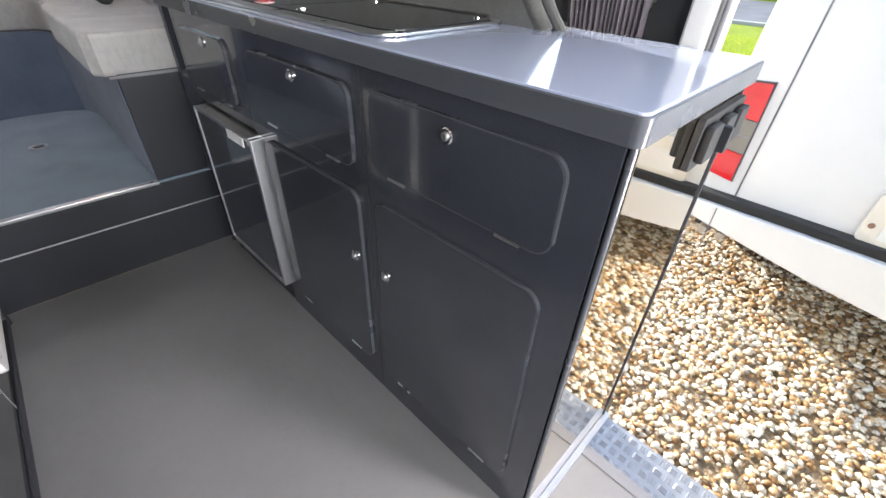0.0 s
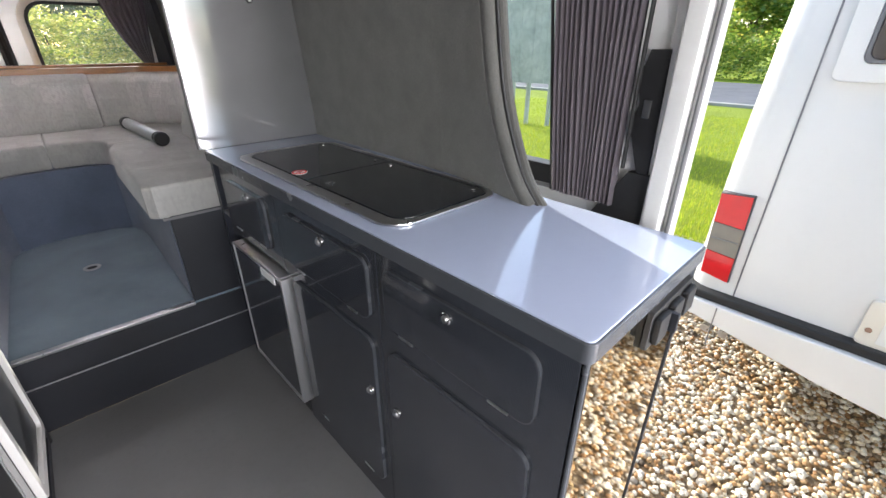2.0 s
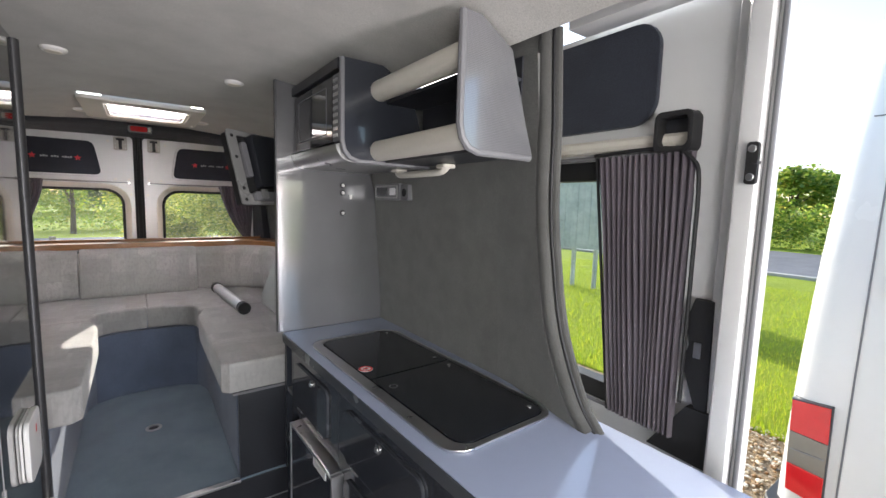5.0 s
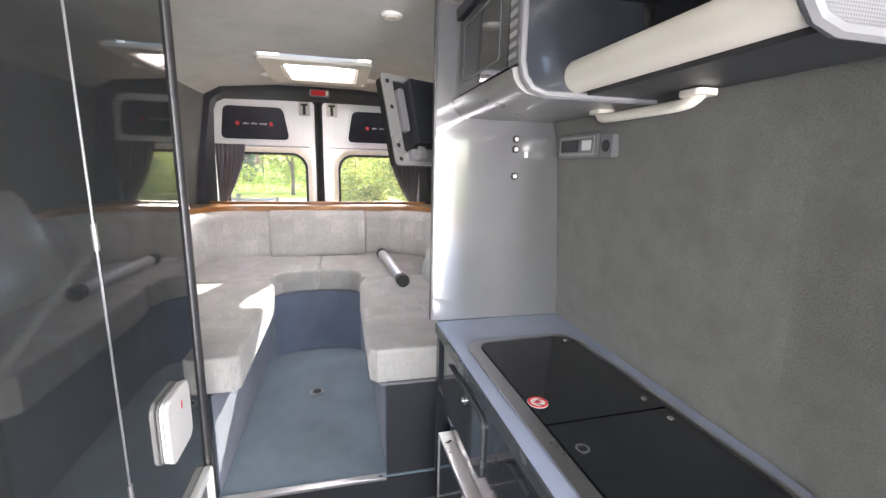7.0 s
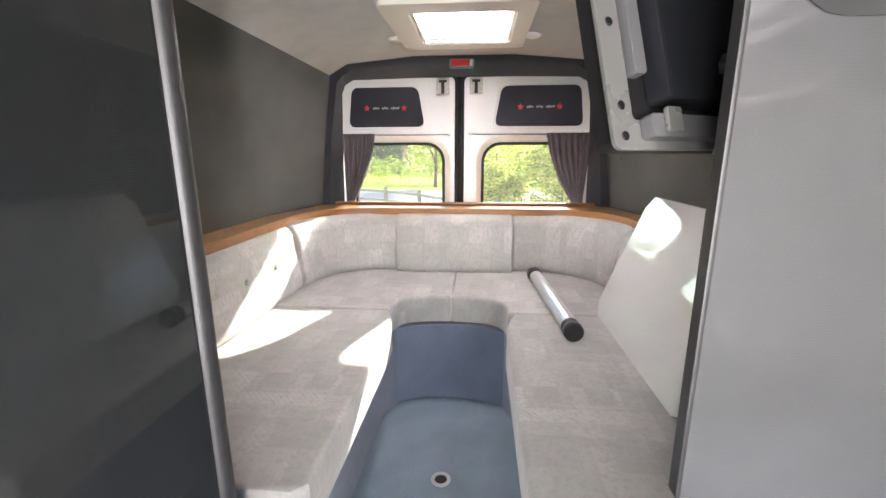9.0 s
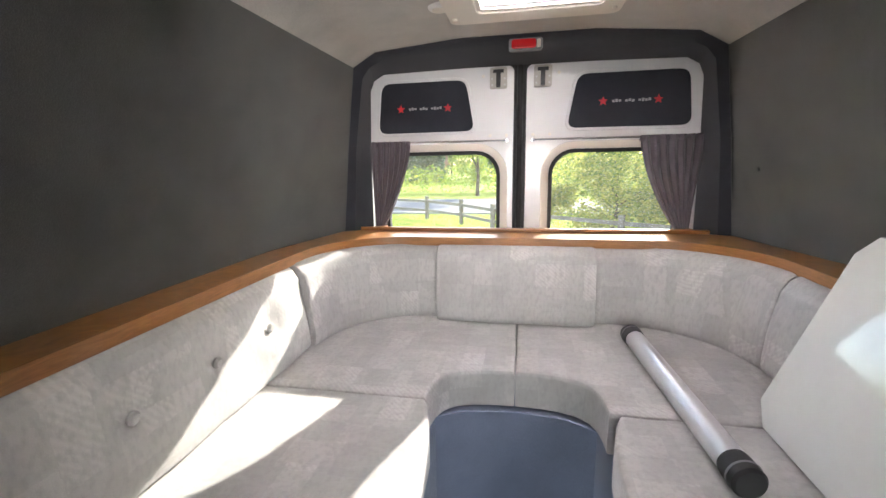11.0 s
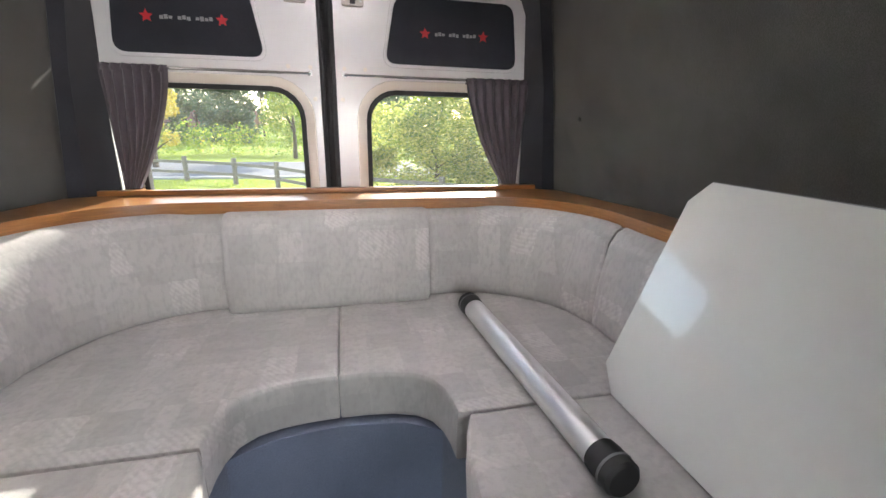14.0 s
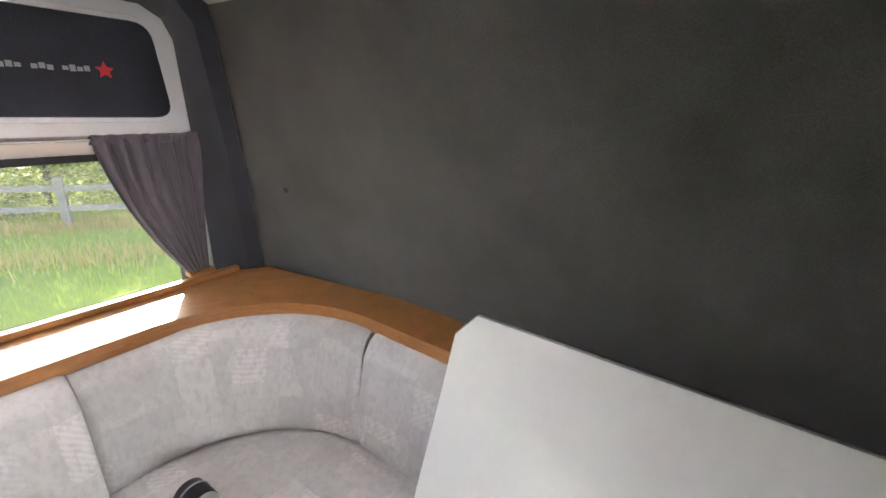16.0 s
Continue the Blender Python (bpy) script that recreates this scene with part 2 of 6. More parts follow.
M_TABLE = plain("pale_grey_table_laminate", (0.56, 0.575, 0.55), 0.06, 0.0, 0.04, 3, rvary=0.02, Coat_Weight=0.4, Coat_Roughness=0.03)
M_RED = plain("red_lens", (0.62, 0.015, 0.02), 0.12, 0.0, 0.1, 20, Coat_Weight=0.6)
M_SMOKE = plain("smoked_lens", (0.20, 0.18, 0.15), 0.2, 0.0, 0.1, 20, Coat_Weight=0.6)
M_REDINK = plain("red_print", (0.6, 0.02, 0.03), 0.5)
M_GREYINK = plain("grey_print", (0.32, 0.31, 0.31), 0.5)
M_GLASS = glass("window_glass")
M_TINT = plain("tinted_acrylic", (0.10, 0.085, 0.075), 0.08, 0.0, 0.1, 4, rvary=0.02)
M_DOORHALF = carpet("navy_felt_panel", (0.035, 0.04, 0.055), 350, 0.4, 0.3, 6)
M_PEBBLE = pieces("pebbles", [(0.0, (0.66, 0.56, 0.40)), (0.25, (0.78, 0.74, 0.65)), (0.45, (0.40, 0.24, 0.10)), (0.65, (0.26, 0.13, 0.045)), (0.8, (0.50, 0.37, 0.20)), (0.92, (0.74, 0.69, 0.60)), (1.0, (0.09, 0.06, 0.035))], 0.6)
M_GRAVEL = ground_mix("gravel_bed", [(0.3, (0.07, 0.04, 0.02)), (0.5, (0.30, 0.20, 0.10)), (0.7, (0.55, 0.45, 0.32))], 55, 3, 0.9, 1.0, 0.02)
M_LAWN = ground_mix("lawn", [(0.3, (0.17, 0.24, 0.010)), (0.7, (0.30, 0.36, 0.018))], 25, 0.5, 0.9, 1.0, 0.04)
M_BLADE = pieces("grass_blades", [(0.0, (0.17, 0.25, 0.010)), (0.5, (0.27, 0.34, 0.018)), (1.0, (0.38, 0.37, 0.04))], 0.6, 0.4)
M_ROAD = ground_mix("asphalt", [(0.3, (0.10, 0.10, 0.11)), (0.7, (0.17, 0.17, 0.18))], 40, 0.8, 0.85, 0.3, 0.01)
M_KERB = ground_mix("concrete_kerb", [(0.3, (0.33, 0.31, 0.28)), (0.7, (0.45, 0.43, 0.40))], 20, 1.5, 0.9, 0.3, 0.01)
M_DRY = pieces("dry_grass", [(0.0, (0.40, 0.22, 0.04)), (0.5, (0.48, 0.33, 0.08)), (1.0, (0.26, 0.28, 0.04))], 0.7, 0.3)
M_LEAF = pieces("leaves", [(0.0, (0.07, 0.13, 0.02)), (0.5, (0.15, 0.22, 0.03)), (0.85, (0.26, 0.30, 0.05)), (1.0, (0.42, 0.36, 0.07))], 0.5, 0.5)
M_BUSH = pieces("bush_leaves", [(0.0, (0.10, 0.15, 0.03)), (0.4, (0.22, 0.26, 0.05)), (0.8, (0.38, 0.37, 0.08)), (1.0, (0.55, 0.46, 0.14))], 0.4, 0.5)
M_YLEAF = pieces("yellow_leaves", [(0.0, (0.32, 0.25, 0.03)), (0.6, (0.42, 0.33, 0.04)), (1.0, (0.20, 0.24, 0.04))], 0.5, 0.35)
M_FARLEAF = pieces("distant_leaves", [(0.0, (0.05, 0.085, 0.05)), (0.6, (0.09, 0.13, 0.07)), (1.0, (0.16, 0.19, 0.08))], 0.6, 0.3)
M_BARK = ground_mix("bark", [(0.3, (0.07, 0.05, 0.035)), (0.7, (0.16, 0.12, 0.09))], 30, 4)
M_POST = ground_mix("weathered_timber", [(0.3, (0.15, 0.12, 0.09)), (0.7, (0.29, 0.245, 0.20))], 18, 3, 0.9, 0.4, 0.005)
M_PALE = ground_mix("grey_painted_boards", [(0.3, (0.36, 0.37, 0.33)), (0.7, (0.50, 0.51, 0.46))], 12, 3, 0.8, 0.3, 0.004)
M_BRICK = ground_mix("distant_brick", [(0.3, (0.28, 0.16, 0.11)), (0.7, (0.42, 0.28, 0.20))], 14, 2)
M_TILE = ground_mix("distant_roof_tiles", [(0.3, (0.20, 0.10, 0.07)), (0.7, (0.32, 0.19, 0.14))], 14, 2)


def skylight_material():
    n = Nodes("translucent_rooflight")
    tr = n.t.nodes.new("ShaderNodeBsdfTranslucent")
    tr.inputs[0].default_value = (0.66, 0.635, 0.645, 1)
    mx = n.t.nodes.new("ShaderNodeMixShader")
    mx.inputs[0].default_value = 0.85
    n.base(n.mix((0.8, 0.79, 0.78), (0.7, 0.69, 0.69), n.noise(6)))
    n.link(n.b.outputs[0], mx.inputs[1])
    n.link(tr.outputs[0], mx.inputs[2])
    n.link(mx.outputs[0], n.out.inputs[0])
    return n.put(Roughness=0.3)


M_DOME = skylight_material()


def hazy_glass():
    """Window glass with an uneven translucent layer that adds a pale haze."""
    n = Nodes("hazy_window_glass")
    n.base((0.97, 0.98, 0.97))
    n.put(Roughness=0.0, Transmission_Weight=1.0, IOR=1.02, Specular_IOR_Level=0.3)
    tr = n.t.nodes.new("ShaderNodeBsdfTranslucent")
    tr.inputs[0].default_value = (0.9, 0.88, 0.8, 1)
    mx = n.t.nodes.new("ShaderNodeMixShader")
    r = n.node("ShaderNodeMapRange", To_Min=0.007, To_Max=0.020)
    n.link(n.noise(9, 6), r.inputs["Value"])
    n.link(r.outputs[0], mx.inputs[0])
    n.link(n.b.outputs[0], mx.inputs[1])
    n.link(tr.outputs[0], mx.inputs[2])
    n.link(mx.outputs[0], n.out.inputs[0])
    return n.m


M_HAZE = hazy_glass()


# ---------- mesh tools ----------
def root_of(ob):
    while ob.parent:
        ob = ob.parent
    return ob


def finish(name, bm, material, smooth=True):
    me = bpy.data.meshes.new(name)
    bmesh.ops.recalc_face_normals(bm, faces=bm.faces)
    bm.to_mesh(me)
    bm.free()
    for m in material if isinstance(material, (list, tuple)) else [material]:
        me.materials.append(m)
    if smooth:
        for p in me.polygons:
            p.use_smooth = True
        me.set_sharp_from_angle(angle=radians(32))
    return me


def even_shading(ob):
    """Large faces stay flat beside their rounded edges."""
    m = ob.modifiers.new("even_shading", "WEIGHTED_NORMAL")
    m.keep_sharp = True


def thing(name, at, label, category, group="", kind=""):
    """An empty at the thing's base, which carries its parts."""
    ob = new(name)
    ob.location = at
    ob.empty_display_size = 0.05
    return tagged(ob, label, category, group, kind)


def part(name, bm, material, parent, label="", kind=""):
    """One mesh, drawn in world metres, under a thing or a part."""
    bmesh.ops.translate(bm, verts=bm.verts, vec=-Vector(root_of(parent).location))
    ob = new(name, finish(name, bm, material))
    ob.parent = parent
    even_shading(ob)
    return tagged(ob, label, kind=kind)


def solo(name, bm, material, label, category="", group="", kind=""):
    """A thing or a piece of the setting that is one mesh."""
    lo = Vector([min(v.co[i] for v in bm.verts) for i in range(3)])
    hi = Vector([max(v.co[i] for v in bm.verts) for i in range(3)])
    at = Vector(((lo.x + hi.x) / 2, (lo.y + hi.y) / 2, lo.z))
    bmesh.ops.translate(bm, verts=bm.verts, vec=-at)
    ob = new(name, finish(name, bm, material))
    ob.location = at
    even_shading(ob)
    return tagged(ob, label, category, group, kind)


def join(*bms):
    a = bms[0]
    for b in bms[1:]:
        me = bpy.data.meshes.new("joined")
        b.to_mesh(me)
        b.free()
        a.from_mesh(me)
        bpy.data.meshes.remove(me)
    return a


def bevelled(bm, width, segments=2):
    if width:
        bmesh.ops.bevel(bm, geom=list(bm.edges), offset=width, segments=segments, profile=0.6, affect="EDGES", clamp_overlap=True)
    return bm


def box(x0, x1, y0, y1, z0, z1, bevel=0.0, segments=2):
    bm = bmesh.new()
    bmesh.ops.create_cube(bm, size=1)
    for v in bm.verts:
        v.co = Vector(((x0 + x1) / 2 + v.co.x * (x1 - x0), (y0 + y1) / 2 + v.co.y * (y1 - y0), (z0 + z1) / 2 + v.co.z * (z1 - z0)))
    return bevelled(bm, bevel, segments)


def rrect(u0, u1, v0, v1, r, n=6):
    """A rectangle with rounded corners as a ring of points; r may be four radii, from low-low round."""
    rs = r if isinstance(r, (list, tuple)) else (r,) * 4
    out = []
    for (cu, cv, a0), q in zip(((u0, v0, 180), (u1, v0, 270), (u1, v1, 0), (u0, v1, 90)), rs):
        cu += q if cu == u0 else -q
        cv += q if cv == v0 else -q
        for i in range(n + 1 if q else 1):
            a = radians(a0 + 90 * i / n)
            out.append((cu + q * math.cos(a), cv + q * math.sin(a)))
    return out


AXES = {"x": lambda u, v, w: (w, u, v), "y": lambda u, v, w: (u, w, v), "z": lambda u, v, w: (u, v, w)}


def prism(ring, axis, w0, w1, bevel=0.0, segments=2):
    """The ring (u, v) pushed along the axis: x takes (y, z), y takes (x, z), z takes (x, y)."""
    bm, f = bmesh.new(), AXES[axis]
    a = [bm.verts.new(f(u, v, w0)) for u, v in ring]
    b = [bm.verts.new(f(u, v, w1)) for u, v in ring]
    caps = [bm.faces.new(a), bm.faces.new(b[::-1])]
    for i in range(len(a)):
        j = (i + 1) % len(a)
        bm.faces.new((a[j], a[i], b[i], b[j]))
    bmesh.ops.recalc_face_normals(bm, faces=bm.faces)
    if bevel:
        rim = list({e for c in caps for e in c.edges})
        bmesh.ops.bevel(bm, geom=rim, offset=bevel, segments=segments, profile=0.6, affect="EDGES", clamp_overlap=True)
    return bm


def ring_frame(outer, inner, axis, w0, w1, bevel=0.0):
    """A flat frame: the outer ring less the inner one; both have as many points."""
    bm, f = bmesh.new(), AXES[axis]
    loops = [[bm.verts.new(f(u, v, w)) for u, v in ring] for ring, w in ((outer, w0), (inner, w0), (inner, w1), (outer, w1))]
    n = len(outer)
    for k in range(4):
        a, b = loops[k], loops[(k + 1) % 4]
        for i in range(n):
            j = (i + 1) % n
            bm.faces.new((a[i], a[j], b[j], b[i]))
    bmesh.ops.recalc_face_normals(bm, faces=bm.faces)
    if bevel:
        top = [e for e in bm.edges if e.calc_face_angle(0) > radians(60)]
        bmesh.ops.bevel(bm, geom=top, offset=bevel, segments=2, profile=0.6, affect="EDGES", clamp_overlap=True)
    return bm


def tube(points, r, sides=12, closed_ends=True):
    bm = bmesh.new()
    pts = [Vector(p) for p in points]
    rs = r if isinstance(r, (list, tuple)) else [r] * len(pts)
    rings, up = [], None
    for i, p in enumerate(pts):
        d = (pts[min(i + 1, len(pts) - 1)] - pts[max(i - 1, 0)]).normalized()
        if up is None:
            up = d.orthogonal().normalized()
        up = (up - d * up.dot(d)).normalized()
        side = d.cross(up)
        rings.append([bm.verts.new(p + (up * math.cos(a) + side * math.sin(a)) * rs[i]) for a in [2 * math.pi * k / sides for k in range(sides)]])
    for a, b in zip(rings, rings[1:]):
        for k in range(sides):
            bm.faces.new((a[k], a[(k + 1) % sides], b[(k + 1) % sides], b[k]))
    if closed_ends:
        bm.faces.new(rings[0][::-1])
        bm.faces.new(rings[-1])
    return bm


def disc(centre, normal, r, depth, bevel=0.0, sides=20):
    n = Vector(normal).normalized()
    c = Vector(centre)
    e = min(bevel, depth * 0.8)
    return tube([c, c + n * (depth - e), c + n * depth], [r, r, r - e], sides)


def sheet(rows):
    """A surface through a grid of points."""
    bm = bmesh.new()
    vs = [[bm.verts.new(p) for p in row] for row in rows]
    for a, b in zip(vs, vs[1:]):
        for i in range(len(a) - 1):
            bm.faces.new((a[i], a[i + 1], b[i + 1], b[i]))
    return bm


def thick(bm, t):
    bmesh.ops.recalc_face_normals(bm, faces=bm.faces)
    bmesh.ops.solidify(bm, geom=list(bm.faces), thickness=t)
    return bm


# ---------- the van's shell ----------
FULL = [(0.885, -0.02), (0.885, 0.6), (0.885, 1.09), (0.808, 1.35), (0.779, 1.45), (0.685, 1.77)]
SPLASH = [(0.84, -0.02), (0.84, 0.6), (0.838, 0.95), (0.812, 1.30), (0.800, 1.45), (0.765, 1.77)]
TAIL = [(0.80, -0.02), (0.80, 0.6), (0.80, 1.09), (0.765, 1.35), (0.745, 1.45), (0.685, 1.77)]


def wall_sheet(side, rows, t=0.06):
    bm = sheet([[(side * x, y, z) for x, z in prof] for y, prof in rows])
    back = sheet([[(side * (x + t), y, z) for x, z in prof] for y, prof in rows])
    bm = join(bm, back)
    bm.verts.ensure_lookup_table()
    n, m, k = len(rows), len(rows[0][1]), len(rows) * len(rows[0][1])
    idx = lambda r, c: r * m + c
    edge = [idx(0, c) for c in range(m)] + [idx(r, m - 1) for r in range(1, n)] + [idx(n - 1, c) for c in range(m - 2, -1, -1)] + [idx(r, 0) for r in range(n - 2, 0, -1)]
    for a, b in zip(edge, edge[1:] + edge[:1]):
        bm.faces.new((bm.verts[a], bm.verts[b], bm.verts[b + k], bm.verts[a + k]))
    return bm


solo("wall_left", wall_sheet(-1, [(-0.10, FULL), (2.6, FULL), (3.95, FULL), (4.2, [(x * 0.75 + u * 0.25, z) for (x, z), (u, w) in zip(FULL, TAIL)]), (4.42, TAIL)]), M_WALL,
     "charcoal carpet-lined side wall of the van, curving inwards", kind="structure")
solo("wall_right", wall_sheet(1, [(2.646, FULL), (3.95, FULL), (4.2, [(x * 0.75 + u * 0.25, z) for (x, z), (u, w) in zip(FULL, TAIL)]), (4.42, TAIL)]), M_WALL,
     "charcoal carpet-lined side wall behind the seating", kind="structure")
solo("wall_kitchen", wall_sheet(1, [(1.70, SPLASH), (2.646, SPLASH)]), M_SPLASH, "grey-green mottled lining behind the kitchen worktop", kind="structure")
# Unseen cab end: assumed walls and glass close the van and admit light.
solo("wall_cab_side", wall_sheet(1, [(-0.95, FULL), (-0.12, FULL)]), M_WALL, "charcoal lined wall ahead of the side door", kind="structure")
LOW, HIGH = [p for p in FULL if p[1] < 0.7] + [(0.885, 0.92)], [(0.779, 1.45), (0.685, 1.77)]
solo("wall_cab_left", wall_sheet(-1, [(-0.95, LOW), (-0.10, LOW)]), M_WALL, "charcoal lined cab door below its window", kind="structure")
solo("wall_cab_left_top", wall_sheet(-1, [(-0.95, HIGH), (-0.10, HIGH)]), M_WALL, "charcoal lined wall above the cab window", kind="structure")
cabw = solo("window_2", wall_sheet(-1, [(-0.95, [(0.887, 0.92), (0.781, 1.45)]), (-0.10, [(0.887, 0.92), (0.781, 1.45)])], 0.005), M_GLASS, "assumed clear cab side window, out of view", kind="structure")
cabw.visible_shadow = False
solo("wall_cab", prism([(-0.95, -0.02), (0.95, -0.02), (0.95, 0.9), (-0.95, 0.9)], "y", -1.0, -0.95), M_WALL, "unseen charcoal bulkhead closing the van below the windscreen", kind="structure")
solo("wall_cab_top", prism([(-0.95, 1.6), (0.95, 1.6), (0.95, 1.95), (-0.95, 1.95)], "y", -1.0, -0.95), M_CEIL, "pale header above the windscreen", kind="structure")
wind = solo("window_1", prism([(-0.95, 0.9), (0.95, 0.9), (0.95, 1.6), (-0.95, 1.6)], "y", -0.985, -0.975), M_GLASS, "clear windscreen glass of the cab", kind="structure")
wind.visible_shadow = False

# the opening's edge: a soft padded lip with a rubber seal
edge_path = [(1.70, 1.83), (1.695, 1.60), (1.69, 1.40), (1.67, 1.25), (1.645, 1.12), (1.61, 1.02), (1.565, 0.93), (1.52, 0.875)]


def splash_x(z):
    for (x0, z0), (x1, z1) in zip(SPLASH, SPLASH[1:]):
        if z <= z1:
            return x0 + (x1 - x0) * (z - z0) / (z1 - z0)
    return SPLASH[-1][0]


def fine_path(path, n=4):
    out = []
    for i in range(len(path) - 1):
        p0, p1, p2, p3 = [Vector(path[min(max(i + k, 0), len(path) - 1)]) for k in (-1, 0, 1, 2)]
        for k in range(n):
            t = k / n
            out.append(0.5 * (2 * p1 + (p2 - p0) * t + (2 * p0 - 5 * p1 + 4 * p2 - p3) * t * t + (3 * p1 - p0 - 3 * p2 + p3) * t ** 3))
    return out + [Vector(path[-1])]


lip = fine_path(edge_path)
pillar = thing("door_pillar", (0.86, 1.62, 0.0), "grey fabric-covered pillar edge with a rubber seal, beside the open side door", "pillar", kind="structure")
lip_x = lambda z: 0.80 - max(0.0, z - 1.6) * 0.05
part("lip", tube([(lip_x(z), y, z) for y, z in lip], 0.018, 12), M_PILLAR, pillar)
part("seal", tube([(lip_x(z) + 0.020, y - 0.024, z) for y, z in lip], 0.011, 10), M_PILLAR, pillar, "grey rubber door seal")
part("seal_bead", tube([(lip_x(z) + 0.006, y - 0.022, z) for y, z in lip], 0.004, 8), M_BLACK, pillar)
jamb = sheet([[(lip_x(z) + 0.03, y - 0.002, z) for y, z in lip], [(lip_x(z) - 0.014, y + 0.012, z) for y, z in lip], [(splash_x(z) - 0.002, 1.80, z) for y, z in lip], [(splash_x(z) + 0.004, 1.90, z) for y, z in lip]])
part("jamb_lining", thick(jamb, 0.002), M_SPLASH, pillar)
part("post", box(0.82, 0.90, 1.60, 1.70, -0.3, 0.86, 0.01), M_WHITE, pillar)

# ceiling: one mesh with coves and the hole for the rooflight
CEIL = [(-0.685, 1.77), (-0.59, 1.822), (-0.25, 1.852), (0.28, 1.852), (0.59, 1.822), (0.685, 1.77)]


def ceiling():
    ys = [-0.95, 3.50, 4.13, 4.36]
    bm = bmesh.new()
    for lift in (0.0, 0.03):
        vs = [[bm.verts.new((x, y, z + lift)) for x, z in CEIL] for y in ys]
        for r in range(3):
            for c in range(5):
                if not (r == 1 and c == 2):
                    bm.faces.new((vs[r][c], vs[r][c + 1], vs[r + 1][c + 1], vs[r + 1][c]))
    return bm


solo("ceiling", ceiling(), M_CEIL, "pale grey fabric headlining with sloped coves", kind="structure")
solo("roof_skin", box(-0.98, 0.98, -1.02, 3.44, 1.93, 1.95, 0.0), M_WHITE, "white outer roof of the van", kind="structure")
solo("roof_skin_rear", join(box(-0.98, -0.32, 3.44, 4.6, 1.93, 1.95), box(0.35, 0.98, 3.44, 4.6, 1.93, 1.95), box(-0.32, 0.35, 4.2, 4.6, 1.93, 1.95)), M_WHITE,
     "white outer roof round the rooflight", kind="structure")
solo("outer_side", join(box(-0.98, -0.955, -1.02, 4.6, -0.3, 1.93), box(0.95, 0.975, 1.72, 4.6, -0.3, 0.84), box(0.95, 0.975, 2.55, 4.6, 0.84, 1.93), box(0.95, 0.975, -1.02, -0.12, -0.3, 1.93), box(0.90, 0.975, -0.12, 1.72, 1.86, 1.93)),
     M_WHITE, "white outer bodywork of the van", kind="structure")

# rear portal round the doors
po = [(0.80, 4.42, 0.6), (0.80, 4.42, 1.09), (0.745, 4.38, 1.45), (0.685, 4.34, 1.77), (0.64, 4.34, 1.797), (0.59, 4.34, 1.824), (0.25, 4.34, 1.852)]
pm = [(0.76, 4.435, 0.6), (0.76, 4.435, 1.09), (0.72, 4.40, 1.45), (0.665, 4.37, 1.735), (0.63, 4.37, 1.778), (0.57, 4.37, 1.803), (0.25, 4.37, 1.825)]
pi = [(0.70, 4.515, 0.6), (0.70, 4.515, 1.09), (0.695, 4.515, 1.45), (0.684, 4.515, 1.705), (0.663, 4.515, 1.752), (0.615, 4.515, 1.778), (0.25, 4.515, 1.785)]
rows = [[(-x, y, z) for x, y, z in r] + [(x, y, z) for x, y, z in reversed(r)] for r in (po, pm, pi)]
solo("rear_portal", thick(sheet(rows), 0.006), M_PORTAL, "charcoal carpeted surround of the rear doors", kind="structure")
solo("rear_header", join(box(-0.95, 0.95, 4.53, 4.57, 1.80, 1.95), box(-0.95, -0.70, 4.53, 4.57, -0.3, 1.80), box(0.70, 0.95, 4.53, 4.57, -0.3, 1.80)), M_WHITE, "white body metal round the rear doors", kind="structure")

# floors
solo("floor", box(-0.9, 0.69, -0.95, 2.664, -0.03, 0.0), M_LINO, "worn mid-grey vinyl floor of the living area", kind="structure")
solo("floor_rear", prism([(-0.9, 2.668), (0.9, 2.668), (0.9, 4.5), (-0.9, 4.5)], "z", 0.27, 0.302), M_BLUE, "blue-grey carpet on the raised rear floor", kind="structure")
step = thing("step", (0.05, 2.664, 0.0), "charcoal step riser with a metal nosing up to the rear floor", "step", kind="structure")
part("riser_lower", box(-0.286, 0.47, 2.664, 2.69, 0.0, 0.186, 0.002), M_DARK, step)
part("riser_upper", box(-0.286, 0.47, 2.660, 2.69, 0.190, 0.296, 0.003), M_DARK, step)
part("riser_trim", box(-0.284, 0.47, 2.6585, 2.664, 0.1855, 0.1905), M_ALU, step, "thin aluminium joint strip")
part("nosing", box(-0.28, 0.252, 2.652, 2.678, 0.296, 0.308, 0.003), M_STEEL, step, "worn steel nosing")
solo("sill_trim", box(0.684, 0.70, -0.1, 1.25, -0.004, 0.004, 0.002), M_GREYTRIM, "grey edge strip of the floor at the side door", kind="structure")
solo("outer_sill", box(0.70, 0.72, -0.12, 1.75, -0.30, -0.006), M_GREYTRIM, "grey riser below the door sill", kind="structure")


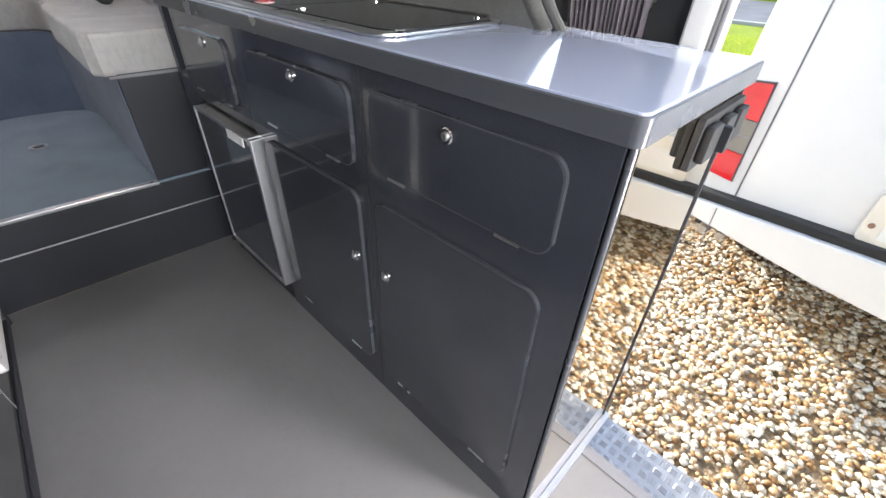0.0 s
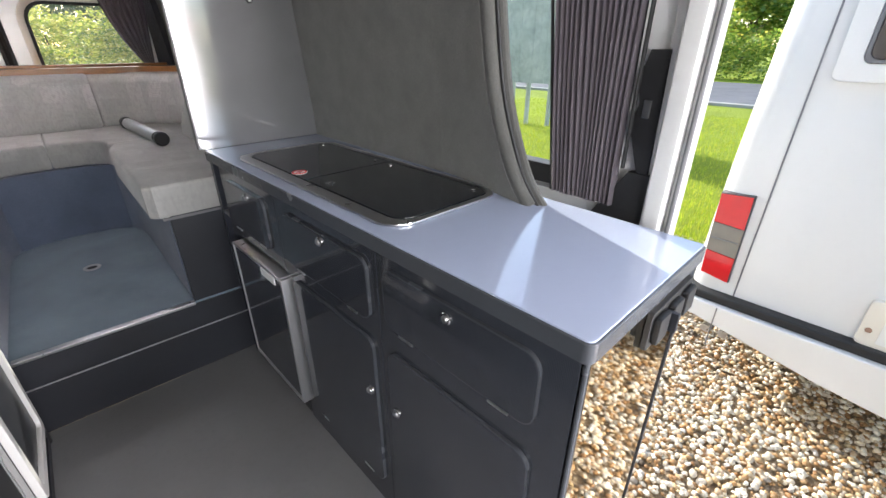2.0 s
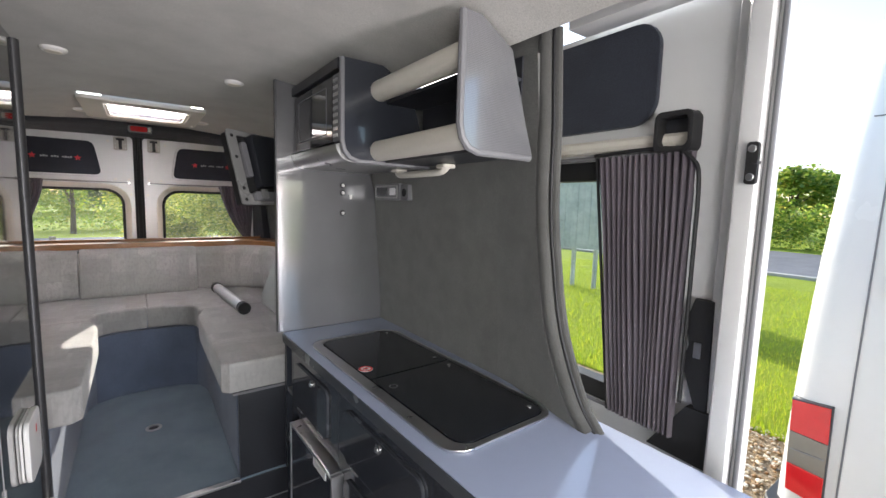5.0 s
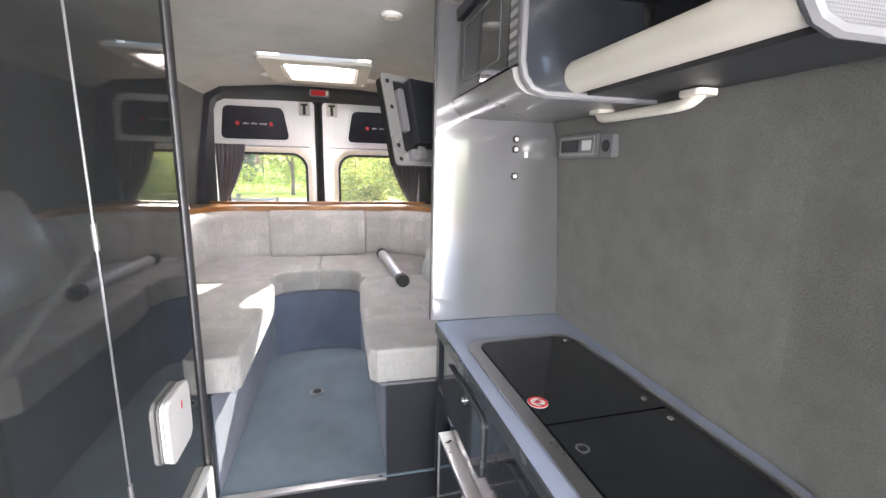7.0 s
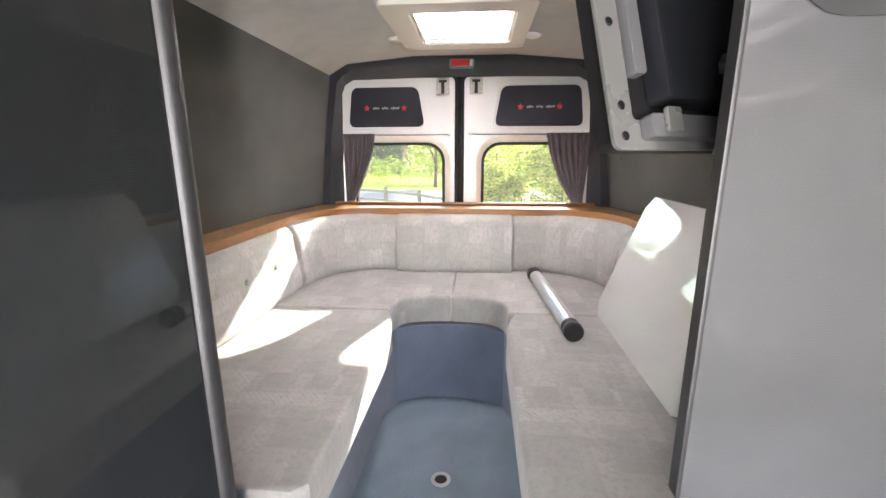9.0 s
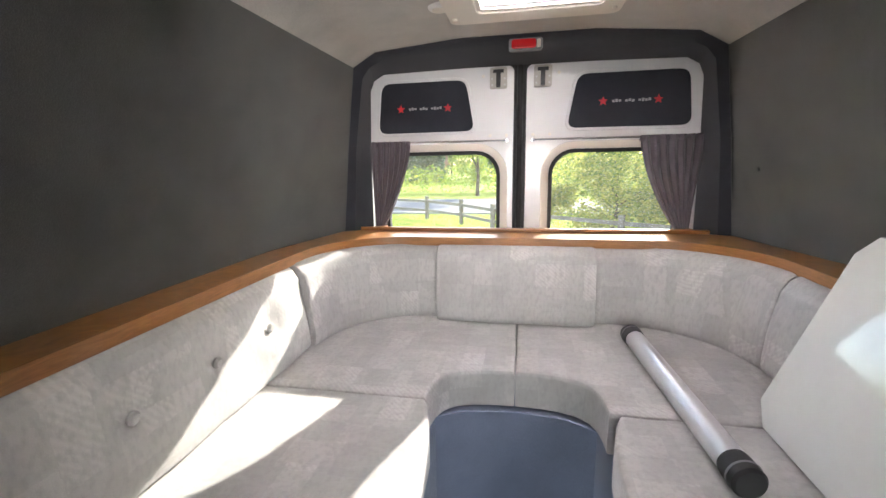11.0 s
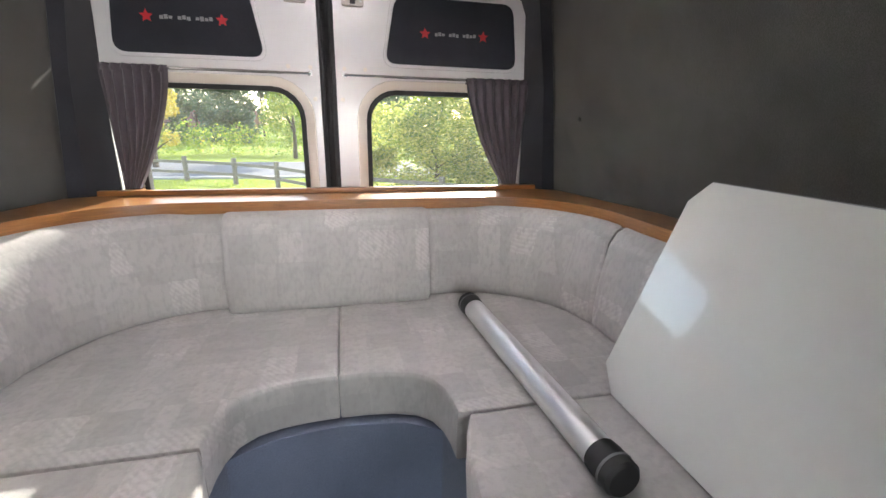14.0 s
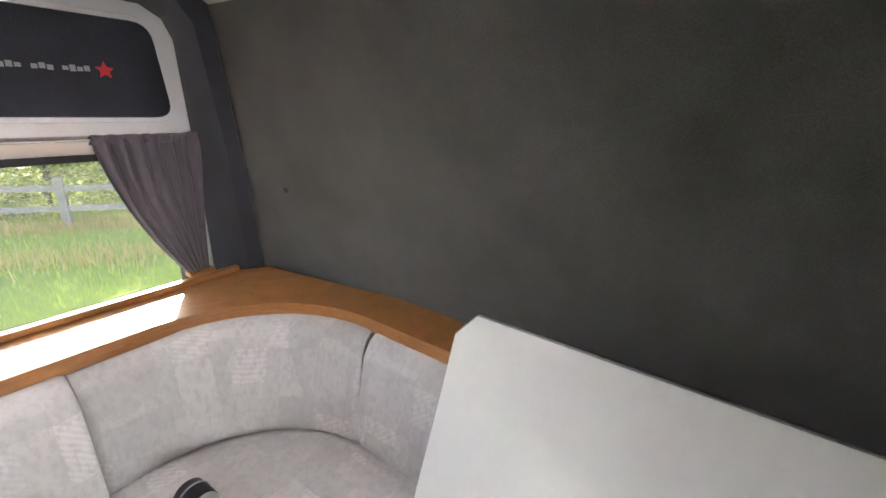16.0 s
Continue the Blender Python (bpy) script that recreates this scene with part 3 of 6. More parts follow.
def tread():
    ob = thing("entry_step", (0.86, 0.8, -0.22), "aluminium chequer-plate entry step below the side door", "step", kind="structure")
    part("plate", box(0.722, 0.985, -0.12, 1.75, -0.215, -0.20, 0.004), M_TREAD, ob)
    bm = bmesh.new()
    me = bpy.data.meshes.new("bars")
    verts, faces = [], []
    k = 0
    for i in range(7):
        for j in range(40):
            cx, cy = 0.745 + i * 0.036, 0.55 + j * 0.03
            horiz = (i + j) % 2
            for d in (-0.007, 0.0, 0.007):
                l, w = 0.013, 0.0022
                dx, dy = (l, w) if horiz else (w, l)
                ox, oy = (0, d) if horiz else (d, 0)
                b = len(verts)
                for sx, sy, z in ((-1, -1, 0), (1, -1, 0), (1, 1, 0), (-1, 1, 0), (-0.6, -0.6, 1), (0.6, -0.6, 1), (0.6, 0.6, 1), (-0.6, 0.6, 1)):
                    verts.append((cx + ox + sx * dx - 0.86, cy + oy + sy * dy - 0.8, 0.02 + z * 0.0028))
                faces += [(b + 4, b + 5, b + 6, b + 7)] + [(b + q, b + (q + 1) % 4, b + 4 + (q + 1) % 4, b + 4 + q) for q in range(4)]
    me.from_pydata(verts, [], faces)
    me.materials.append(M_TREAD)
    o = new("tread_bars", me)
    o.parent = ob
    tagged(o, kind="stuff")


tread()


# ---------- rear doors ----------
def rear_door(side, x_in, x_out, name, near):
    """side -1 or 1; x_in is the meeting edge; near: from there to the window's rim."""
    s = side
    lab = "white metal rear door with a tinted-glass window and a dark padded panel"
    ob = thing(name, ((x_in + x_out) / 2, 4.54, 0.6), lab, "door", kind="structure")
    X = lambda d: x_in + s * d      # distance from the meeting edge
    wd = abs(x_out - x_in)
    lo, hi = sorted((x_in, x_out))

    def ring(d0, d1, z0, z1, r_in_top, r, n=6):
        if s > 0:
            return rrect(X(d0), X(d1), z0, z1, (r, r, r, r_in_top), n)
        return rrect(X(d1), X(d0), z0, z1, (r, r, r_in_top, r), n)

    outer = ring(0, wd, 0.55, 1.785, 0.03, 0.055)
    hole = ring(near, wd - 0.035, 0.985, 1.468, 0.135, 0.06)
    part("door_skin", ring_frame(outer, hole, "y", 4.524, 4.55, 0.004), M_WHITE, ob)
    inner_hole = ring(near + 0.033, wd - 0.061, 1.016, 1.436, 0.104, 0.04)
    mid_hole = ring(near + 0.017, wd - 0.048, 1.0, 1.452, 0.12, 0.05)
    slope = sheet([[(x, y, z) for x, z in r + r[:1]] for r, y in ((hole, 4.5242), (mid_hole, 4.530), (inner_hole, 4.5405))])
    # Cream stands in for the sunlit ledge's bounce on the white metal.
    part("window_rim", thick(slope, 0.004), M_CREAM, ob, "white pressed window recess, cream put in for bounced light")
    fr = part("window_frame", ring_frame(ring(near + 0.032, wd - 0.06, 1.015, 1.437, 0.104, 0.04), ring(near + 0.048, wd - 0.076, 1.031, 1.421, 0.092, 0.028), "y", 4.526, 4.56, 0.003), M_BLACK, ob, "black rubber window seal")
    g = part("pane", prism(ring(near + 0.046, wd - 0.074, 1.029, 1.423, 0.094, 0.03), "y", 4.54, 4.544), M_HAZE, ob, "hazy window pane")
    g.visible_shadow = False
    # padded upper panel: a trapezoid with a slanted inner edge
    pts = [(X(0.168 - 0.0), 1.522), (X(wd - 0.045), 1.520), (X(wd - 0.068), 1.733), (X(0.205), 1.733)]

    def soft_ring(pts, r, n=5):
        out = []
        for i, p in enumerate(pts):
            a, b, c = Vector(pts[i - 1]), Vector(p), Vector(pts[(i + 1) % len(pts)])
            p0, p1 = b + (a - b).normalized() * r, b + (c - b).normalized() * r
            out += [tuple(p0.lerp(b, t).lerp(b.lerp(p1, t), t)) for t in [k / n for k in range(n + 1)]]
        return out

    pr = soft_ring(pts, 0.04)
    grow = soft_ring([(x + (0.012 if (x - (lo + hi) / 2) > 0 else -0.012), z + (0.012 if z > 1.62 else -0.012)) for x, z in pts], 0.05)
    part("panel_rim", ring_frame(grow, pr, "y", 4.514, 4.5235, 0.003), M_WHITE, ob)
    pad = part("padded_panel", prism(pr, "y", 4.512, 4.5235, 0.004), M_PORTAL, ob, "charcoal padded panel with red stars and grey print")
    cx, cz = (X(0.185) + X(wd - 0.055)) / 2, 1.622

    def star(x):
        bm = bmesh.new()
        vs = [bm.verts.new((x + math.sin(k * math.pi / 5) * (0.019 if k % 2 == 0 else 0.009), 4.5105, cz + math.cos(k * math.pi / 5) * (0.019 if k % 2 == 0 else 0.009))) for k in range(10)]
        bm.faces.new(vs)
        return thick(bm, 0.001)

    for dx in (-0.105, 0.105):
        part("star", star(cx + dx), M_REDINK, pad, "small red star")
    part("print", join(*[box(cx - 0.07 + k * 0.0125, cx - 0.06 + k * 0.0125, 4.5105, 4.5118, cz - 0.006 + (k % 3) * 0.001, cz + 0.004 + (k % 2) * 0.003) for k in range(12) if k not in (3, 7)]), M_GREYINK, pad, "unreadable grey lettering")
    # pressed ribs and screws
    part("curtain_rail", join(tube([(X(0.028), 4.498, 1.478), (X(wd - 0.01), 4.498, 1.478)], 0.0045, 8), disc((X(0.03), 4.498, 1.478), (0, 1, 0), 0.009, 0.026, 0.002, 10), disc((X(wd - 0.02), 4.498, 1.478), (0, 1, 0), 0.009, 0.026, 0.002, 10)), M_CHROME, ob, "thin chrome curtain rail")
    cat = part("door_catch", prism(rrect(X(0.065) - 0.036, X(0.065) + 0.036, 1.69, 1.775, 0.008), "y", 4.508, 4.5235, 0.002), M_CATCH, ob, "cream door catch, greyed for its shading")
    part("catch_slot", join(box(X(0.065) - 0.009, X(0.065) + 0.009, 4.503, 4.5078, 1.695, 1.765, 0.002), box(X(0.065) - 0.022, X(0.065) + 0.022, 4.503, 4.5078, 1.752, 1.766, 0.002)), M_BLACK, cat)
    for dz in (1.705, 1.73):
        for q in (-0.026, 0.026):
            part("screw", disc((X(0.065) + q, 4.508, dz), (0, -1, 0), 0.004, 0.002, 0.001, 8), M_STEEL, cat)
    for d, z in ((0.03, 1.50), (0.10, 1.50), (0.02, 1.40), (0.13, 1.745)):
        part("plug", disc((X(d), 4.524, z), (0, -1, 0), 0.007, 0.002, 0.001, 10), M_CREAM, ob)
    return ob


rear_door(-1, -0.047, -0.692, "door_1", 0.024)
rear_door(1, 0.005, 0.697, "door_2", 0.068)
# The last box is an added strip that blocks sky leaking above the doors.
solo("door_seal", join(box(-0.047, 0.005, 4.527, 4.55, 0.55, 1.785, 0.006), tube([(-0.021, 4.522, 0.6), (-0.021, 4.522, 1.785)], 0.014, 8), box(-0.72, 0.72, 4.556, 4.569, 1.69, 1.80)), M_BLACK, "black rubber seal between the rear doors, with hidden light-blocking strip above", kind="structure")


def curtain(name, top, bottom, z0, z1, y, folds, depth, label, axis="y", n=140, curve=1.6):
    """A gathered cloth: top and bottom are spans across; folds run down."""
    rows = []
    for k in range(15):
        f = k / 14
        g = f ** curve
        a, b = top[0] + (bottom[0] - top[0]) * g, top[1] + (bottom[1] - top[1]) * g
        row = []
        for i in range(n + 1):
            u = i / n
            w = math.sin(u * folds * 2 * math.pi + 0.8 * math.sin(u * 9) + f * 0.6) * depth * (1 + 0.3 * math.sin(u * 17 + f * 3))
            c, z = a + (b - a) * (u + 0.012 * math.sin(f * 5 + u * 8)), z1 + (z0 - z1) * f
            row.append((c, y + w, z) if axis == "y" else (y + w, c, z))
        rows.append(row)
    return thick(sheet(rows), 0.0015)


for s, top, bot, nm in ((-1, (-0.685, -0.50), (-0.672, -0.632), "a"), (1, (0.458, 0.692), (0.615, 0.668), "b")):
    c = thing("rear_curtain", ((top[0] + top[1]) / 2, 4.49, 1.10), "plum-grey gathered curtain tied back beside a rear window", "curtain", "curtains of the rear doors")
    part("cloth", curtain("cloth", top, bot, 1.10, 1.474, 4.488, 7, 0.008, ""), M_CURT, c)
    part("header_tape", curtain("tape", top, tuple(t * 0.998 for t in top), 1.462, 1.484, 4.487, 7, 0.007, ""), M_CURT, c)
    part("tie", box(min(bot) - 0.006, max(bot) + 0.012, 4.47, 4.505, 1.092, 1.106, 0.004), M_WOOD, c)


# ---------- ledge, seating ----------
def u_inner(xl, xr, y0, yc, yr, r, n=10):
    """From the left arm's front, round the back, to the right arm's front."""
    out = [(xl, y0), (xl, yc)]
    for i in range(1, n + 1):
        a = radians(180 - 90 * i / n)
        out.append((xl + r + r * math.cos(a), yr - r + r * math.sin(a)))
    for i in range(n + 1):
        a = radians(90 - 90 * i / n)
        out.append((xr - r + r * math.cos(a), yr - r + r * math.sin(a)))
    return out + [(xr, yc), (xr, y0)]


inner = u_inner(-0.765, 0.765, 2.72, 3.9, 4.275, 0.33)
outer = [(0.884, 2.72), (0.884, 3.95), (0.80, 4.40), (0.72, 4.442), (-0.72, 4.442), (-0.80, 4.40), (-0.884, 3.95), (-0.884, 2.72)]
ledge = thing("ledge", (0, 4.0, 1.066), "varnished oak ledge running round above the seat backs", "shelf", kind="structure")
part("board", prism(inner + outer, "z", 1.072, 1.092, 0.003), M_WOOD, ledge)
lipx = u_inner(-0.762, 0.762, 2.72, 3.9, 4.272, 0.33)
lipi = u_inner(-0.752, 0.752, 2.72, 3.9, 4.262, 0.325)
part("upstand", box(-0.725, 0.725, 4.424, 4.444, 1.0925, 1.109, 0.003), M_WOOD, ledge, "narrow oak upstand beside the doors")
part("gap_board", box(-0.70, 0.70, 4.445, 4.512, 1.020, 1.034, 0.002), M_PORTAL, ledge)
part("lipping", prism(lipx + lipi[::-1], "z", 1.060, 1.096, 0.004), M_WOOD, ledge, "rounded oak lipping")


def cushion_loft(path, z0, z1, t, lean=0.035, end=0.018, dimples=()):
    """A soft back cushion along a path, with its back on the path's left-hand side; slightly uneven, pulled in at its buttons."""
    line = [Vector(p) for p in path]
    pts = [line[0]]
    for p, q in zip(line, line[1:]):
        k = max(1, int((q - p).length / 0.03))
        pts += [p.lerp(q, (i + 1) / k) for i in range(k)]
    low = [(0.012, 0.0), (0.002, 0.03), (-0.004, 0.08)] + [(-0.010 + 0.012 * abs(f - 0.4), f) for f in [0.14 + 0.055 * i for i in range(14)]]
    prof = low + [(0.004, 0.90), (0.012, 0.955), (0.035, 1.0), (t - 0.02, 1.0), (t, 0.94), (t, 0.0)]
    d0, d1, g = (pts[1] - pts[0]).normalized(), (pts[-1] - pts[-2]).normalized(), end
    ext = [(pts[0], 0.75), (pts[0] + d0 * g * 0.35, 0.93), (pts[0] + d0 * g, 1.0)] + [(p, 1.0) for p in pts[1:-1]]
    ext += [(pts[-1] - d1 * g, 1.0), (pts[-1] - d1 * g * 0.35, 0.93), (pts[-1], 0.75)]
    bm, rings = bmesh.new(), []
    for i, (p, s) in enumerate(ext):
        a, b = ext[max(i - 1, 0)][0], ext[min(i + 1, len(ext) - 1)][0]
        d = (b - a).normalized()
        nrm = Vector((-d.y, d.x))
        ring = []
        for o, f in prof:
            oo = t / 2 + (o - t / 2) * (0.6 + 0.4 * s if s < 1 else 1)
            ff = 0.5 + (f - 0.5) * (0.9 + 0.1 * s) if s < 1 else f
            q = p + nrm * (oo + lean * ff)
            z = z0 + (z1 - z0) * ff
            if o < t / 2:
                w = 0.004 * noise.noise(Vector((q.x * 9, q.y * 9, z * 9)))
                for x, y, zz in dimples:
                    r = math.hypot(q.y - y, z - zz)
                    w += 0.012 * math.exp(-(r / 0.035) ** 2) + 0.0055 * math.exp(-r / 0.12) * math.sin(38 * (q.y - y) + 30 * (z - zz))
                q = q + nrm * w
            ring.append(bm.verts.new((q.x, q.y, z)))
        rings.append(ring)
    m = len(prof)
    for a, b in zip(rings, rings[1:]):
        for k in range(m):
            bm.faces.new((a[k], a[(k + 1) % m], b[(k + 1) % m], b[k]))
    bm.faces.new(rings[0][::-1])
    bm.faces.new(rings[-1])
    return bm


def back_cushion(path, label, buttons=()):
    mid = path[len(path) // 2]
    ob = thing("back_cushion", (mid[0], mid[1], 0.776), label, "cushion", "seat back cushions")
    body = part("pad", cushion_loft(path, 0.776, 1.066, 0.085, dimples=buttons), M_VELOUR, ob)
    for x, y, z in buttons:
        part("button", disc((x - 0.004, y, z), (1, 0, -0.1), 0.014, 0.01, 0.005, 14), M_VELOUR, ob, "covered button")
    return ob


arc = lambda cx, cy, r, a0, a1, n=9: [(cx + r * math.cos(radians(a0 + (a1 - a0) * i / n)), cy + r * math.sin(radians(a0 + (a1 - a0) * i / n))) for i in range(n + 1)]
# the path's left-hand side must be the back: run clockwise seen from above
LAB_BACK = "grey-beige velour back cushion standing on the seat"
flip = lambda p: p[::-1]
back_cushion(flip([(0.268, 4.168), (0.07, 4.168), (-0.13, 4.168), (-0.328, 4.168)])[::1], LAB_BACK + ", straight and centred")
back_cushion([(-0.685, 3.872)] + arc(-0.345, 3.872, 0.34, 180, 90)[1:-1] + [(-0.334, 4.212)], LAB_BACK + ", curved into the corner")
back_cushion([(0.274, 4.212)] + arc(0.345, 3.872, 0.34, 90, 6), LAB_BACK + ", curved into the corner")
back_cushion([(-0.70, 2.72), (-0.70, 3.1), (-0.70, 3.5), (-0.70, 3.862)], LAB_BACK + ", long, with covered buttons",
             [(-0.711, 3.66, 0.93), (-0.711, 3.44, 0.93), (-0.711, 3.215, 0.93), (-0.711, 2.985, 0.93)])
back_cushion([(0.681, 3.906), (0.684, 3.8), (0.689, 3.5), (0.70, 3.1), (0.70, 2.72)], LAB_BACK + ", behind the loose table")


def seat(ring, label):
    x, y = sum(p[0] for p in ring) / len(ring), sum(p[1] for p in ring) / len(ring)
    ob = thing("seat_cushion", (x, y, 0.655), label, "cushion", "seat cushions of the U-shaped bench")
    part("pad", prism(ring, "z", 0.655, 0.776, 0.016, 4), M_VELOUR, ob)
    return ob


LAB_SEAT = "grey-beige velour bench seat cushion"
left_seat = [(-0.79, 2.70), (-0.23, 2.70), (-0.205, 2.725), (-0.205, 3.40), (-0.212, 3.50), (-0.232, 3.58), (-0.248, 3.617), (-0.79, 3.617)]
seat(left_seat, LAB_SEAT + ", long and sunlit")
right_seat = [(-x - 0.006, y) for x, y in left_seat][::-1]
right_seat = [(x, y - 0.03 if y < 2.8 else y) for x, y in right_seat]
seat(right_seat, LAB_SEAT + "" + ", under the tube")
curve_l = [(-0.247, 3.6195), (-0.245, 3.66), (-0.238, 3.705), (-0.220, 3.745), (-0.188, 3.772), (-0.14, 3.788), (-0.08, 3.796), (-0.0160, 3.798)]
seat([(-0.79, 3.6195)] + curve_l + [(-0.0160, 4.29), (-0.35, 4.29), (-0.6, 4.2), (-0.75, 4.05), (-0.79, 3.9)], LAB_SEAT + ", curved front")
seat([(0.79, 3.6195), (0.79, 3.9), (0.75, 4.05), (0.6, 4.2), (0.35, 4.29), (-0.0140, 4.29)] + [(-x - 0.03, y) for x, y in curve_l[::-1]], LAB_SEAT + ", curved front, under the pole")

# carpeted boxes under the seats
base_in = [(-0.287, 2.70), (-0.287, 3.55), (-0.278, 3.64), (-0.245, 3.72), (-0.16, 3.765), (-0.012, 3.782), (0.13, 3.765), (0.212, 3.72), (0.243, 3.64), (0.252, 3.55), (0.252, 2.70)]
base_out = [(0.88, 2.70), (0.88, 4.3), (0.7, 4.49), (-0.7, 4.49), (-0.88, 4.3), (-0.88, 2.70)]
sb = thing("bench_box", (0, 3.6, 0.302), "blue-grey carpeted bench base curving round the footwell", "bench base")
part("carcass", prism(base_in + base_out, "z", 0.302, 0.652, 0.004), M_BOX, sb)
part("end_panel", box(0.254, 0.47, 2.672, 2.698, 0.302, 0.66, 0.003), M_DARK, sb, "charcoal end panel of the bench")
part("end_panel", box(-0.85, -0.289, 2.672, 2.698, 0.302, 0.66, 0.003), M_DARK, sb, "charcoal end panel of the bench")
part("top_edge", box(0.232, 0.47, 2.668, 2.70, 0.646, 0.656, 0.003), M_GREYTRIM, sb)

dr = thing("floor_drain", (-0.013, 3.285, 0.302), "round steel table-leg socket sunk in the carpet", "socket")
part("flange", ring_frame([(-0.013 + 0.033 * math.cos(a), 3.285 + 0.033 * math.sin(a)) for a in np.linspace(0, 6.28, 25)[:-1]],
                          [(-0.013 + 0.021 * math.cos(a), 3.285 + 0.021 * math.sin(a)) for a in np.linspace(0, 6.28, 25)[:-1]], "z", 0.303, 0.308, 0.0015), M_STEEL, dr)
part("well", disc((-0.013, 3.285, 0.3025), (0, 0, 1), 0.0208, 0.0015), M_BLACK, dr)

# loose table leg
pole = thing("pole", (0.366, 3.70, 0.776), "satin aluminium tube with black end caps lying on the seat", "pole")
p0, p1 = Vector((0.412, 3.372, 0.808)), Vector((0.366, 4.072, 0.808))
dv = (p1 - p0).normalized()
part("tube", tube([p0 + dv * 0.05, p1 - dv * 0.05], 0.0295, 24), M_POLE, pole)
for a, s in ((p0, 1), (p1, -1)):
    part("end_cap", tube([a, a + dv * s * 0.006, a + dv * s * 0.045, a + dv * s * 0.06], [0.027, 0.032, 0.032, 0.0305], 24), M_BLACK, pole, "black plastic end cap")
    part("cap_ring", tube([a + dv * s * 0.022, a + dv * s * 0.026], 0.0335, 24), M_GREYTRIM, pole)

# table top leaning on the side wall
tb = thing("loose_table", (0.6, 3.2, 0.776), "pale grey laminate table with clipped corners leaning on the seat", "table")
ta, tu = Vector((0.560, 0, 0.779)), Vector((0.17, 0, 0.44)).normalized()
tn = Vector((-tu.z, 0, tu.x))
hgt = 0.47
ring = [(3.60, 0.0), (3.652, 0.045), (3.652, 0.425), (3.617, 0.47), (2.82, 0.47), (2.79, 0.44), (2.79, 0.10), (2.98, 0.0)]


def board(ring, w0, w1):
    bm = bmesh.new()
    a = [bm.verts.new(ta + tu * v + tn * w0 + Vector((0, y, 0))) for y, v in ring]
    b = [bm.verts.new(ta + tu * v + tn * w1 + Vector((0, y, 0))) for y, v in ring]
    bm.faces.new(a)
    bm.faces.new(b[::-1])
    for i in range(len(a)):
        j = (i + 1) % len(a)
        bm.faces.new((a[j], a[i], b[i], b[j]))
    return bm


part("board", bevelled(board(ring, 0.0, 0.018), 0.002), M_TABLE, tb)
part("edging", board([(y + (0.002 if y > 3.2 else -0.002), v + (0.002 if v > 0.2 else -0.001)) for y, v in ring], 0.001, 0.015), M_GREYTRIM, tb, "dark edge band")
solo("wall_stud", disc((0.797, 4.264, 1.35), (-1, 0, -0.3), 0.009, 0.012, 0.003, 12), M_BLACK, "small black press stud on the carpeted wall", "stud")


# ---------- kitchen ----------
FX = 0.458          # the plane of the unit fronts


def lock(y, z, parent, x=FX - 0.012):
    k = part("lock", disc((x + 0.004, y, z), (-1, 0, 0), 0.0125, 0.006, 0.002, 20), M_CHROME, parent, "round chrome push lock")
    part("lock_button", disc((x - 0.002, y, z), (-1, 0, 0), 0.007, 0.004, 0.002, 16), M_STEEL, k)


def front(name, parent, y0, y1, z0, z1, r=0.028):
    f = part(name, prism(rrect(y0, y1, z0, z1, r), "x", FX - 0.009, FX - 0.001, 0.002), M_CARBON, parent)
    part("edge_trim", ring_frame(rrect(y0 - 0.002, y1 + 0.002, z0 - 0.002, z1 + 0.002, r + 0.002), rrect(y0 + 0.0005, y1 - 0.0005, z0 + 0.0005, z1 - 0.0005, r - 0.0005), "x", FX - 0.0078, FX - 0.0005), M_EDGE, f, "grey T-trim edging")
    for k in (0.18, 0.82):
        yy = y0 + (y1 - y0) * k
        part("hinge_lip", box(FX - 0.0105, FX - 0.002, yy - 0.022, yy + 0.022, z0 - 0.0045, z0 + 0.0005, 0.001), M_STEEL, f)
    return f


def unit(y0, y1, label, z0=0.0):
    ob = thing("kitchen_unit", (0.64, (y0 + y1) / 2, z0), label, "kitchen unit", "kitchen units under the worktop")
    part("face_frame", box(FX, FX + 0.016, y0, y1, z0 + 0.001, 0.844, 0.0015), M_CARBON, ob)
    part("side", box(FX + 0.017, 0.83, y0 + 0.001, y0 + 0.014, z0 + 0.001, 0.842), M_CARBON, ob)
    part("side", box(FX + 0.017, 0.83, y1 - 0.014, y1 - 0.001, z0 + 0.001, 0.842), M_CARBON, ob)
    return ob


u = unit(1.172, 1.634, "dark carbon-weave kitchen unit, one drawer above one door")
d = front("drawer_front", u, 1.228, 1.605, 0.672, 0.812)
lock(1.417, 0.788, d)
d = front("door", u, 1.228, 1.605, 0.10, 0.604)
lock(1.582, 0.434, d)
u = unit(1.636, 2.118, "dark carbon-weave kitchen unit, drawer above door, beside the fridge")
d = front("drawer_front", u, 1.665, 2.062, 0.652, 0.806)
lock(1.856, 0.787, d)
d = front("door", u, 1.665, 2.062, 0.10, 0.595)
lock(1.689, 0.432, d)
u = unit(2.120, 2.536, "dark carbon-weave drawer unit above the fridge", 0.60)
d = front("drawer_front", u, 2.19, 2.498, 0.642, 0.803)
lock(2.315, 0.785, d)

# open shelf column at the end
u = thing("shelf_column", (0.64, 2.585, 0.0), "narrow dark open shelf column with grey edged shelves", "shelves")
part("side", box(FX, 0.83, 2.538, 2.552, 0.001, 0.842), M_CARBON, u)
part("side", box(FX, 0.83, 2.618, 2.626, 0.001, 0.842), M_CARBON, u)
part("back", box(0.80, 0.83, 2.553, 2.617, 0.001, 0.842), M_DARK, u)
